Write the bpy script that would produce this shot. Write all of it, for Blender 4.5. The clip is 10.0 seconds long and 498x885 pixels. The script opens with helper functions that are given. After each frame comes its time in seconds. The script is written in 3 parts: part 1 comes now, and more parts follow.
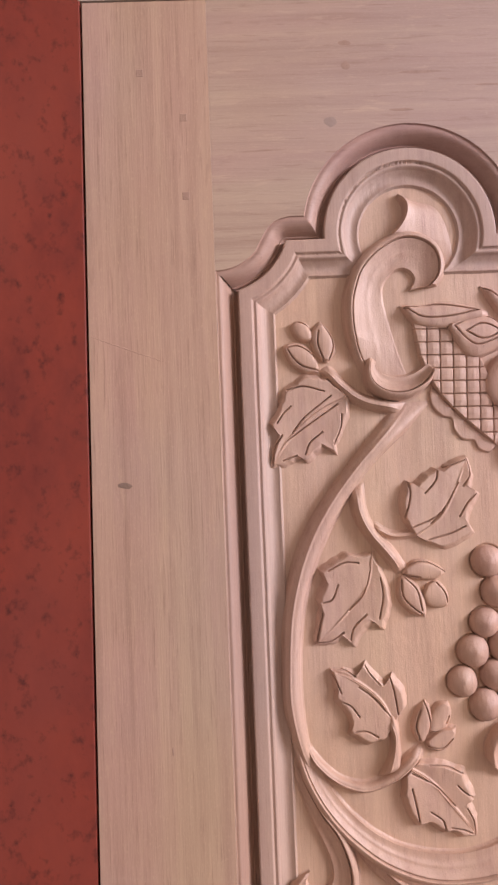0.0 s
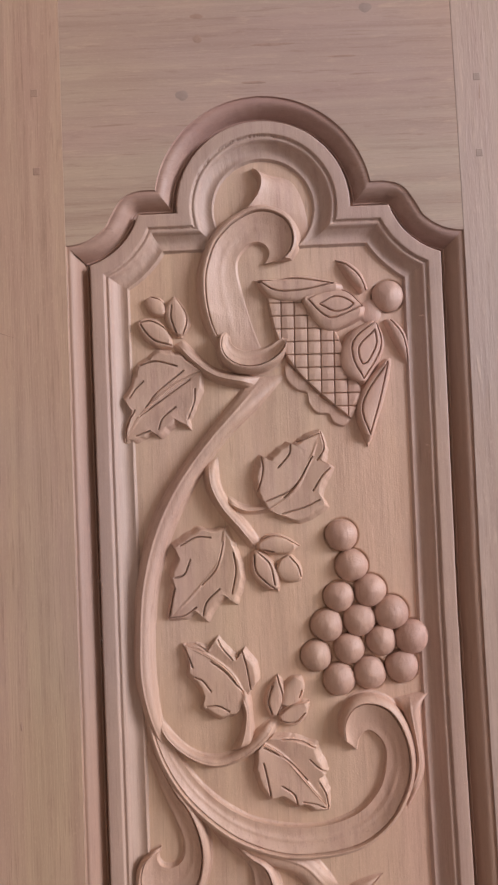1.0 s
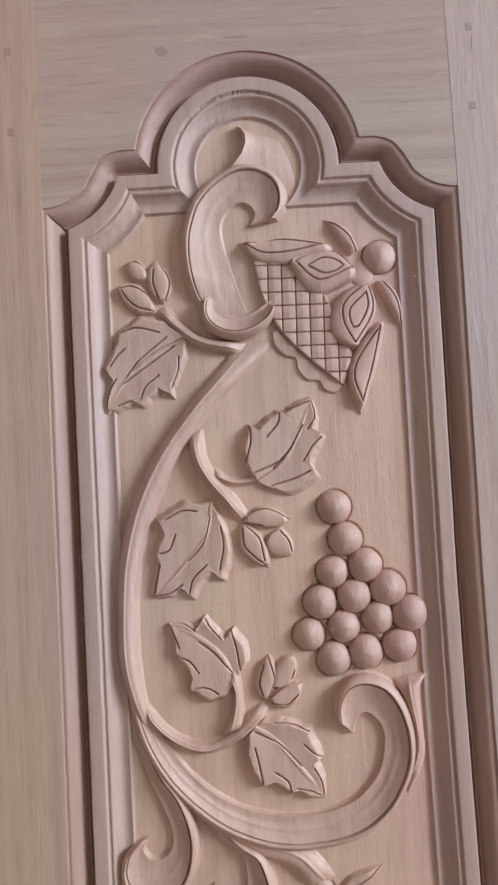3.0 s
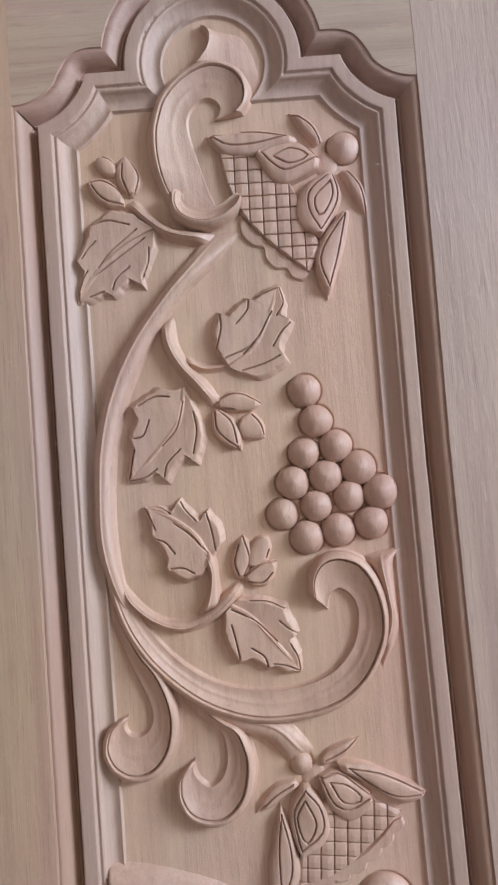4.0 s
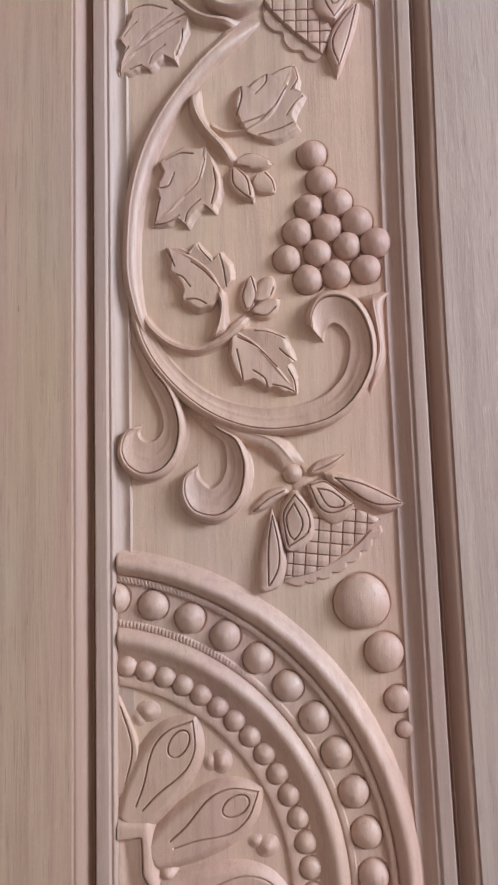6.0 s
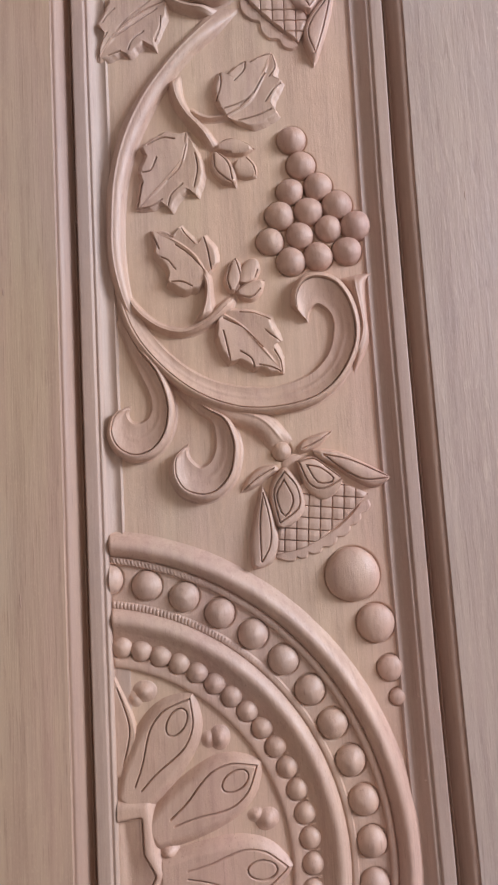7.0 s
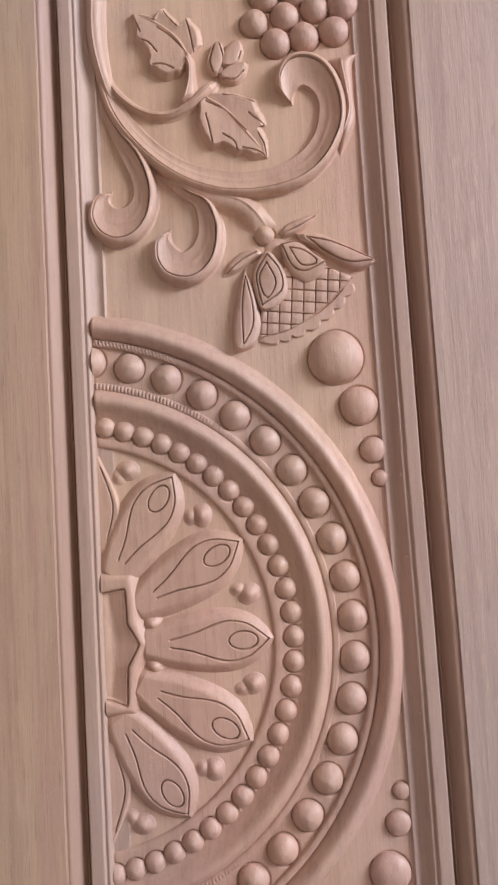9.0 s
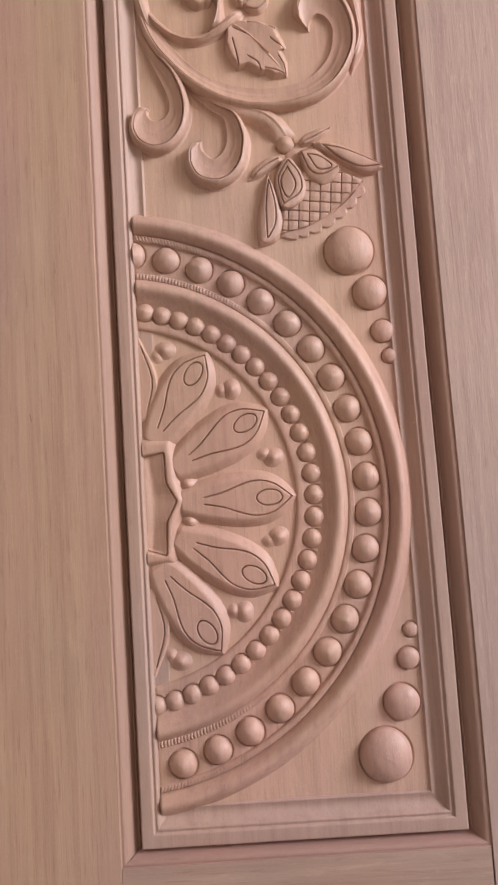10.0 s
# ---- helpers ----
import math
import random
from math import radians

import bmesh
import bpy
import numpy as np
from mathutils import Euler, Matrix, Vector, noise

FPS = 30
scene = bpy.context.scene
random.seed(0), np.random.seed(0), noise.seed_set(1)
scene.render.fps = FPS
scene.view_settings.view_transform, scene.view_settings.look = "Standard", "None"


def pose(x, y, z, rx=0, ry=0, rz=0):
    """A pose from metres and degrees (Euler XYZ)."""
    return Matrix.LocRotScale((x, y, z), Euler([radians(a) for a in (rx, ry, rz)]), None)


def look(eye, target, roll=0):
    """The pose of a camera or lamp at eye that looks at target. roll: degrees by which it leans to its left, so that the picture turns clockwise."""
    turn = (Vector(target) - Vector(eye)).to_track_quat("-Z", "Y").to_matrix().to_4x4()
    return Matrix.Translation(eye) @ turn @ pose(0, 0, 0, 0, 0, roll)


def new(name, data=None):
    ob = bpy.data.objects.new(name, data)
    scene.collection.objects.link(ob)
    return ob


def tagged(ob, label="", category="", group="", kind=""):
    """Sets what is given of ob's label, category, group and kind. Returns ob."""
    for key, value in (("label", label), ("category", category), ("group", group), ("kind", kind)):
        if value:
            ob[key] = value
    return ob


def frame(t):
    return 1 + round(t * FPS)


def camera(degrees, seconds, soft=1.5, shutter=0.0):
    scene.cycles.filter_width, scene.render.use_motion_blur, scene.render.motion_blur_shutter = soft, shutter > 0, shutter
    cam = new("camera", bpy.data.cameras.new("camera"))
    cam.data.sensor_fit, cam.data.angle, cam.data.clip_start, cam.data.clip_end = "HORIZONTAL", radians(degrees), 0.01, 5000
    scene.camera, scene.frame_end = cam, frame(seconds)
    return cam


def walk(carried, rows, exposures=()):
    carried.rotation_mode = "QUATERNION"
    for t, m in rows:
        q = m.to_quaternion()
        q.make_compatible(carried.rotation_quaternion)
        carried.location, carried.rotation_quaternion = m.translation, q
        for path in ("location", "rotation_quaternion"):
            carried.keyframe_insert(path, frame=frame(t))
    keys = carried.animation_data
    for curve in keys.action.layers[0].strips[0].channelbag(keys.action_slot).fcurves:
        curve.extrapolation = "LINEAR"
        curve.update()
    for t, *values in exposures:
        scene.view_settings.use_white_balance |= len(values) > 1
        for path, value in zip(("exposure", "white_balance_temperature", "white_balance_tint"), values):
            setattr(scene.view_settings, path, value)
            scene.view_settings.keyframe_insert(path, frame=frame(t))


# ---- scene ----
cam = camera(40.0, 10.0, soft=2.4)
PATH = [
    (0, (0.016, -0.728, 1.512), (0.051, 1.269, 1.619), -2.2),
    (0.5, (0.105, -0.719, 1.486), (0.176, 1.277, 1.583), -3.0),
    (1, (0.176, -0.727, 1.481), (0.195, 1.27, 1.583), -2.6),
    (1.5, (0.2, -0.713, 1.468), (0.285, 1.283, 1.556), -1.2),
    (2, (0.212, -0.705, 1.476), (0.257, 1.294, 1.524), -2.4),
    (2.2, (0.2, -0.701, 1.49), (0.23, 1.299, 1.518), -2.5),
    (3.3, (0.193, -0.691, 1.406), (0.193, 1.304, 1.551), -3.4),
    (3.5, (0.195, -0.695, 1.378), (0.182, 1.3, 1.519), -2.8),
    (4, (0.21, -0.698, 1.32), (0.225, 1.297, 1.456), -4.7),
    (4.5, (0.229, -0.713, 1.271), (0.228, 1.281, 1.418), -4.2),
    (5, (0.228, -0.718, 1.172), (0.218, 1.274, 1.355), -1.7),
    (5.5, (0.221, -0.742, 1.056), (0.191, 1.245, 1.283), -0.9),
    (5.7, (0.223, -0.751, 1.028), (0.142, 1.237, 1.232), -1.3),
    (7, (0.18, -0.767, 0.975), (0.245, 1.22, 1.192), -3.3),
    (7.5, (0.177, -0.754, 0.929), (0.251, 1.232, 1.153), -3.3),
    (8, (0.223, -0.723, 0.876), (0.152, 1.272, 1.011), -3.6),
    (8.5, (0.244, -0.723, 0.846), (0.12, 1.272, 0.927), -3.4),
    (9, (0.218, -0.745, 0.772), (0.199, 1.251, 0.896), -3.2),
    (9.5, (0.223, -0.788, 0.663), (0.165, 1.208, 0.769), -3.1),
    (10, (0.171, -0.828, 0.611), (0.176, 1.166, 0.767), -3.5),
]
EXPOSURES = [(0.0, 0.15, 6950, 29), (0.2, 0.0, 8500, 40), (0.5, -0.24, 8400, 35), (0.8, -0.2, 7700, 27), (1.0, -0.11, 6700, 19), (1.5, -0.07, 6200, 13), (2.0, 0.04, 5700, 7), (3.5, 0.02, 5750, 9), (4.0, 0.02, 5800, 7), (4.5, 0.15, 5550, 4), (5.5, 0.15, 5600, 6), (7.5, 0.07, 6150, 13), (9.0, 0.14, 6350, 16), (10.0, 0.09, 6950, 23)]
walk(cam, [(t, look(eye, target, roll)) for t, eye, target, roll in PATH], EXPOSURES)

# ---- daylight: dim sky, and an area lamp added at a made-up, unseen window ----
world = bpy.data.worlds.new("sky")
scene.world = world
world.use_nodes = True
sky = world.node_tree.nodes.new("ShaderNodeTexSky")
sky.sky_type, sky.sun_disc = "NISHITA", False
sky.sun_elevation, sky.sun_rotation = radians(50), radians(60)
back = world.node_tree.nodes["Background"]
back.inputs["Strength"].default_value = 0.10
world.node_tree.links.new(sky.outputs[0], back.inputs[0])
# key lamp added at the right, standing in for sky light from that side
lamp = bpy.data.lights.new("side_key_light", "AREA")
lamp.shape, lamp.size, lamp.size_y, lamp.energy, lamp.color = "RECTANGLE", 3.2, 1.9, 790, (0.91, 0.97, 1.06)
side_key_light = new("side_key_light", lamp)
side_key_light.matrix_world = look((6.98, -3.55, 3.7), (0.0, -3.55, 3.7))


# ---- materials ----
def mix(nt, fac, a, b, blend="MIX"):
    n = nt.nodes.new("ShaderNodeMix")
    n.data_type, n.blend_type = "RGBA", blend
    for key, value in ((0, fac), (6, a), (7, b)):
        if isinstance(value, bpy.types.NodeSocket):
            nt.links.new(value, n.inputs[key])
        else:
            n.inputs[key].default_value = value if key == 0 else (*value, 1)
    return n.outputs[2]


def grain_noise(nt, stretch, scale, detail=4.0, rough=0.55, distort=0.0):
    at = nt.nodes.new("ShaderNodeTexCoord")
    m = nt.nodes.new("ShaderNodeMapping")
    m.inputs["Scale"].default_value = stretch
    m.inputs["Location"].default_value = (0.0317, 0.0131, 0.0173)
    if max(stretch) < 3 * min(stretch):
        m.inputs["Rotation"].default_value = (0.5, 0.4, 0.3)
    n = nt.nodes.new("ShaderNodeTexNoise")
    n.inputs["Scale"].default_value, n.inputs["Detail"].default_value = scale, detail
    n.inputs["Roughness"].default_value, n.inputs["Distortion"].default_value = rough, distort
    nt.links.new(at.outputs["Object"], m.inputs[0])
    nt.links.new(m.outputs[0], n.inputs[0])
    return n.outputs[0]


def ramp(nt, fac, lo, hi):
    n = nt.nodes.new("ShaderNodeMapRange")
    n.inputs[1].default_value, n.inputs[2].default_value = lo, hi
    nt.links.new(fac, n.inputs[0])
    return n.outputs[0]


def bump(nt, height, strength, distance, normal=None):
    n = nt.nodes.new("ShaderNodeBump")
    n.inputs["Strength"].default_value, n.inputs["Distance"].default_value = strength, distance
    nt.links.new(height, n.inputs["Height"])
    if normal:
        nt.links.new(normal, n.inputs["Normal"])
    return n.outputs[0]


def times(nt, socket, value):
    n = nt.nodes.new("ShaderNodeMath")
    n.operation, n.inputs[1].default_value = "MULTIPLY", value
    nt.links.new(socket, n.inputs[0])
    return n.outputs[0]


def wood(name, pale, pink, dark, along, tool=0.0, gloss=0.0, tear=0.0):
    """Raw planed hardwood; along: the axis of the grain; tear: how much the plane has torn it."""
    mat = bpy.data.materials.new(name)
    mat.use_nodes = True
    nt = mat.node_tree
    p = nt.nodes["Principled BSDF"]

    def axis(k):
        out = [1.0, 1.0, 1.0]
        out[along] = k
        return out

    pores = grain_noise(nt, axis(0.035), 520, 2, 0.6)
    streak = grain_noise(nt, axis(0.025), 95, 6, 0.65, 0.15)
    figure = grain_noise(nt, axis(0.05), 30, 4, 0.6, 0.5)
    zone = grain_noise(nt, axis(0.12), 9, 3, 0.5, 0.6)
    blot = grain_noise(nt, (1, 1, 1), 6, 4, 0.55)
    speck = grain_noise(nt, axis(0.3), 900, 2, 0.5)
    tone = grain_noise(nt, (1, 1, 0.8), 3.4, 2, 0.5)
    col = mix(nt, ramp(nt, zone, 0.34, 0.66), pale, pink)
    col = mix(nt, times(nt, ramp(nt, figure, 0.45, 0.75), 0.5), col, tuple(0.45 * a + 0.55 * b for a, b in zip(pink, dark)))
    col = mix(nt, times(nt, ramp(nt, blot, 0.45, 0.75), 0.45), col, tuple(0.6 * a + 0.4 * b for a, b in zip(pale, dark)))
    col = mix(nt, times(nt, ramp(nt, streak, 0.5, 0.75), 0.42), col, dark)
    col = mix(nt, times(nt, ramp(nt, streak, 0.46, 0.25), 0.3), col, tuple(min(0.8, 1.22 * a) for a in pale))
    col = mix(nt, times(nt, ramp(nt, pores, 0.6, 0.75), 0.5), col, dark)
    col = mix(nt, times(nt, ramp(nt, speck, 0.55, 0.8), 0.35), col, tuple(min(0.8, 1.25 * a) for a in pale))
    col = mix(nt, times(nt, ramp(nt, tone, 0.42, 0.6), 0.75), col, (0.93, 0.98, 1.07), "MULTIPLY")      # greyer and yellower patches
    if tear:
        fleck = grain_noise(nt, axis(0.16), 130, 4, 0.62, 0.4)
        col = mix(nt, times(nt, ramp(nt, fleck, 0.58, 0.72), 0.55 * tear), col, tuple(min(0.8, 1.3 * a) for a in pale))
        col = mix(nt, times(nt, ramp(nt, fleck, 0.4, 0.28), 0.5 * tear), col, dark)
    nt.links.new(col, p.inputs["Base Color"])
    nt.links.new(ramp(nt, streak, -0.75 + gloss, 1.45 + gloss), p.inputs["Roughness"])
    p.inputs["Specular IOR Level"].default_value = 0.85
    nrm = bump(nt, pores, 0.35, 0.0005)
    nrm = bump(nt, streak, 0.35, 0.0007, nrm)
    if tear:
        nrm = bump(nt, fleck, 0.5 * tear, 0.0012, nrm)
    if tool:
        nrm = bump(nt, grain_noise(nt, (1, 1, 1), 700, 3, 0.6), tool, 0.0006, nrm)
        nrm = bump(nt, grain_noise(nt, (1, 1, 0.5), 150, 3, 0.55), tool, 0.0011, nrm)
    nt.links.new(nrm, p.inputs["Normal"])
    return mat


PALE, PINK, DARK = (0.52, 0.372, 0.24), (0.50, 0.315, 0.235), (0.26, 0.14, 0.095)
wood_upright = wood("planed_wood_upright", PALE, PINK, DARK, 2, tear=0.35)
wood_across = wood("planed_wood_across", (0.465, 0.346, 0.252), (0.455, 0.308, 0.245), DARK, 0, tear=0.7)
# right stile: a greyer board, with the cool sheen on it put into the colour
wood_sheen_grey = wood("planed_wood_sheen_grey", (0.485, 0.368, 0.288), (0.48, 0.342, 0.278), (0.30, 0.19, 0.15), 2, tear=0.9)
wood_carved = wood("carved_wood", (0.565, 0.378, 0.264), (0.565, 0.345, 0.262), (0.29, 0.15, 0.105), 2, tool=0.45)
wood_fruit = wood("carved_wood_of_the_fruit", (0.52, 0.335, 0.24), (0.51, 0.30, 0.235), (0.27, 0.135, 0.10), 2, tool=0.8)
wood_border = wood("planed_border_wood", (0.475, 0.338, 0.252), (0.47, 0.31, 0.247), (0.28, 0.16, 0.12), 2, tool=0.25, gloss=-0.15, tear=0.4)
wood_ground = wood("levelled_wood", (0.62, 0.432, 0.288), (0.62, 0.392, 0.29), (0.34, 0.19, 0.125), 2, tool=0.3, tear=0.4)
# mouldings: pinker wood, with some of the recess's shade put into the colour
wood_shaded_across = wood("routed_wood_shade_across", (0.40, 0.25, 0.188), (0.385, 0.218, 0.172), (0.23, 0.12, 0.09), 0, tool=0.3, gloss=-0.15)
wood_shaded_upright = wood("routed_wood_shade_upright", (0.405, 0.26, 0.18), (0.39, 0.232, 0.166), (0.23, 0.12, 0.09), 2, tool=0.3, gloss=-0.15)
wood_peg = wood("peg_end_grain", (0.41, 0.265, 0.19), (0.37, 0.225, 0.165), (0.22, 0.13, 0.09), 1)
wood_peg_grey = wood("peg_end_grain_greyish", (0.37, 0.275, 0.215), (0.35, 0.25, 0.20), (0.26, 0.17, 0.13), 1)


def red_paint():
    mat = bpy.data.materials.new("red_oxide_paint")
    mat.use_nodes = True
    nt = mat.node_tree
    p = nt.nodes["Principled BSDF"]
    cloud = grain_noise(nt, (1, 1, 0.6), 16, 6, 0.65)
    spot = grain_noise(nt, (1, 1, 0.8), 75, 4, 0.65)
    wide = grain_noise(nt, (1, 1, 0.5), 5, 3, 0.5)
    col = mix(nt, ramp(nt, cloud, 0.35, 0.65), (0.27, 0.046, 0.027), (0.18, 0.028, 0.019))
    col = mix(nt, ramp(nt, wide, 0.4, 0.7), col, (0.27, 0.055, 0.035))
    col = mix(nt, ramp(nt, spot, 0.55, 0.75), col, (0.085, 0.014, 0.011))
    nt.links.new(col, p.inputs["Base Color"])
    nt.links.new(ramp(nt, cloud, -0.2, 1.4), p.inputs["Roughness"])
    nt.links.new(bump(nt, spot, 0.25, 0.001), p.inputs["Normal"])
    return mat


def plain(name, a, b, scale, rough):
    mat = bpy.data.materials.new(name)
    mat.use_nodes = True
    nt = mat.node_tree
    p = nt.nodes["Principled BSDF"]
    n = grain_noise(nt, (1, 1, 1), scale, 6, 0.6)
    nt.links.new(mix(nt, ramp(nt, n, 0.3, 0.7), a, b), p.inputs["Base Color"])
    p.inputs["Roughness"].default_value = rough
    nt.links.new(bump(nt, n, 0.3, 0.004), p.inputs["Normal"])
    return mat


paint_red = red_paint()
concrete = plain("concrete_floor", (0.27, 0.235, 0.205), (0.34, 0.30, 0.26), 6, 0.8)
# for the unseen walls; toned warm so that their bounce fills the shade
plaster = plain("tan_plaster", (0.36, 0.30, 0.25), (0.44, 0.37, 0.31), 4, 0.85)
graphite = plain("dark_stain", (0.20, 0.135, 0.10), (0.26, 0.175, 0.13), 60, 0.7)


# ---- mesh helpers; carving sizes are in millimetres from the panel's left edge and the ground ----
MM = 0.001


def grid_mesh(name, P, close=False, sharp=38):
    """A mesh from an array of points (rows, columns, 3)."""
    rows, cols = P.shape[:2]
    k = np.arange(rows * cols).reshape(rows, cols)
    if close:
        k = np.vstack([k, k[:1]])
    quads = np.stack([k[:-1, :-1], k[:-1, 1:], k[1:, 1:], k[1:, :-1]], -1).reshape(-1, 4)
    me = bpy.data.meshes.new(name)
    me.vertices.add(rows * cols)
    me.vertices.foreach_set("co", P.reshape(-1).astype(np.float32))
    me.loops.add(quads.size)
    me.loops.foreach_set("vertex_index", quads.reshape(-1).astype(np.int32))
    me.polygons.add(len(quads))
    me.polygons.foreach_set("loop_start", np.arange(0, quads.size, 4, dtype=np.int32))
    me.polygons.foreach_set("use_smooth", np.ones(len(quads), dtype=bool))
    me.update(calc_edges=True)
    me.validate()
    me.set_sharp_from_angle(angle=radians(sharp))
    return me


def facing(me):
    """Turns the faces of a relief to the front."""
    n = np.zeros(len(me.polygons) * 3)
    me.polygons.foreach_get("normal", n)
    a = np.zeros(len(me.polygons))
    me.polygons.foreach_get("area", a)
    if (n[1::3] * a).sum() > 0:
        me.flip_normals()
    return me


def part(name, me, material, parent, label=""):
    me.materials.append(material)
    ob = new(name, me)
    ob.parent = parent
    return tagged(ob, label) if label else ob


def box_mesh(name, x0, x1, y0, y1, z0, z1, bevel=0.0015):
    bm = bmesh.new()
    bmesh.ops.create_cube(bm, size=1)
    for v in bm.verts:
        v.co = Vector((x0 + (v.co.x + .5) * (x1 - x0), y0 + (v.co.y + .5) * (y1 - y0), z0 + (v.co.z + .5) * (z1 - z0)))
    if bevel:
        bmesh.ops.bevel(bm, geom=bm.edges[:], offset=bevel, segments=2, affect="EDGES", profile=0.5)
    me = bpy.data.meshes.new(name)
    bm.to_mesh(me)
    bm.free()
    return me


def smooth_line(pts, n, sharp=False, even=True):
    """n points along a curve through pts, at even steps or with as many for each stretch; sharp keeps the corners nearly crisp."""
    p = np.array(pts, float)
    if not sharp and len(p) > 2:
        q = np.vstack([2 * p[0] - p[1], p, 2 * p[-1] - p[-2]])
        u = np.linspace(0, 1, 24, endpoint=False)[:, None]
        out = []
        for i in range(len(p) - 1):
            a, b, c, d = q[i:i + 4]
            out.append(0.5 * (2 * b + (c - a) * u + (2 * a - 5 * b + 4 * c - d) * u ** 2 + (3 * b - a - 3 * c + d) * u ** 3))
        p = np.vstack(out + [p[-1:]])
    s = np.r_[0, np.cumsum(np.hypot(*np.diff(p, axis=0).T))]
    if not even:
        s = np.arange(len(p), dtype=float)
    t = np.linspace(0, s[-1], n)
    out = np.stack([np.interp(t, s, p[:, 0]), np.interp(t, s, p[:, 1])], -1)
    if sharp and len(p) > 2:
        k = max(1, int(round(1.6 / (s[-1] / n))))
        for _ in range(2):
            pad = np.vstack([np.repeat(out[:1], k, 0), out, np.repeat(out[-1:], k, 0)])
            mid = sum(pad[i:i + len(out)] for i in range(2 * k + 1)) / (2 * k + 1)
            mid[0], mid[-1] = out[0], out[-1]
            out = mid
    return out


def distance_to(X, Z, line):
    best = np.full(X.shape, 1e9)
    for (x0, z0), (x1, z1) in zip(line[:-1], line[1:]):
        dx, dz = x1 - x0, z1 - z0
        k = np.clip(((X - x0) * dx + (Z - z0) * dz) / (dx * dx + dz * dz + 1e-9), 0, 1)
        best = np.minimum(best, np.hypot(X - x0 - k * dx, Z - z0 - k * dz))
    return best


def wobble(X, Z, scale, seed):
    """Slow hand-made unevenness, about -1 to 1."""
    r = np.random.RandomState(seed)
    out = 0
    for i in range(6):
        a, f, p = r.uniform(0, 2 * math.pi), r.uniform(0.6, 1.7) / scale, r.uniform(0, 6.28)
        out = out + np.sin((X * math.cos(a) + Z * math.sin(a)) * f * 2 * math.pi + p)
    return out / 3.5


def wall_with_opening(y0, y1, z0, z1, x0, x1, south, north, high):
    """The unseen end wall, made up, with an opening right through it for the added lamp."""
    bm = bmesh.new()
    for b in ((south, y0, 0, high), (y1, north, 0, high), (y0, y1, z1, high), (y0, y1, 0, z0)):
        for v in bmesh.ops.create_cube(bm, size=1)["verts"]:
            v.co = Vector((x0 + (v.co.x + .5) * (x1 - x0), b[0] + (v.co.y + .5) * (b[1] - b[0]), b[2] + (v.co.z + .5) * (b[3] - b[2])))
    me = bpy.data.meshes.new("unseen_wall_end")
    bm.to_mesh(me)
    bm.free()
    return me


# ---- the place: ground, red wall beside the door, unseen plaster shell round it ----
floor = tagged(part("ground", box_mesh("ground", -40, 40, -40, 40, -0.2, 0, 0), concrete, None), kind="structure")
door_left, door_right, door_top = -135.0, 556.0, 2027.0
L, R, T = door_left * MM - 0.0022, door_right * MM + 0.003, door_top * MM + 0.003
def lean(me):
    """Lets the edge beside the door lean as the door's does."""
    for v in me.vertices:
        if v.co.x > -0.5:
            v.co.x += 0.0045 * (v.co.z - 1.5)
    return me


HIGH = 5.0
for name, x0, x1, z0, z1 in (("wall_west", -2.6, L, 0, HIGH), ("wall_east", R, 7.2, 0, HIGH), ("wall_above", L, R, T, HIGH)):
    shape = box_mesh(name, x0, x1, -0.019, 0.2, z0, z1, 0.0015 if name == "wall_west" else 0)
    tagged(part(name, lean(shape) if name == "wall_west" else shape, paint_red if name == "wall_west" else plaster, None), kind="structure")
# unseen room shell, added to block the sky and bounce the lamp
tagged(part("unseen_wall_end", wall_with_opening(-5.2, -1.9, 2.7, 4.7, 7.0, 7.2, -6.6, -0.019, HIGH), plaster, None), kind="structure")
tagged(part("unseen_wall_opposite", box_mesh("unseen_wall_opposite", -2.8, 7.2, -6.8, -6.6, 0, HIGH, 0), plaster, None), kind="structure")
tagged(part("unseen_wall_left", box_mesh("unseen_wall_left", -2.8, -2.6, -6.6, -0.019, 0, HIGH, 0), plaster, None), kind="structure")
tagged(part("unseen_ceiling", box_mesh("unseen_ceiling", -2.8, 7.2, -6.8, 0.2, HIGH, HIGH + 0.15, 0), plaster, None), kind="structure")
tagged(part("wall_behind", box_mesh("wall_behind", L, R, 0.06, 0.2, 0, T, 0), plaster, None), kind="structure")

# ---- the door: stiles, rails, mouldings ----
door = tagged(new("door_leaf"), "unvarnished pinkish-brown hardwood door carved with vines beside a red wall", "door leaf", kind="thing")
FACE = -0.020
W, BOTTOM = 419.0, 200.0
STEP, OVOLO, ARCH, MIDDLE, CENTRE = 1788.0, 56.0, 115.5, 209.5, 1769.5


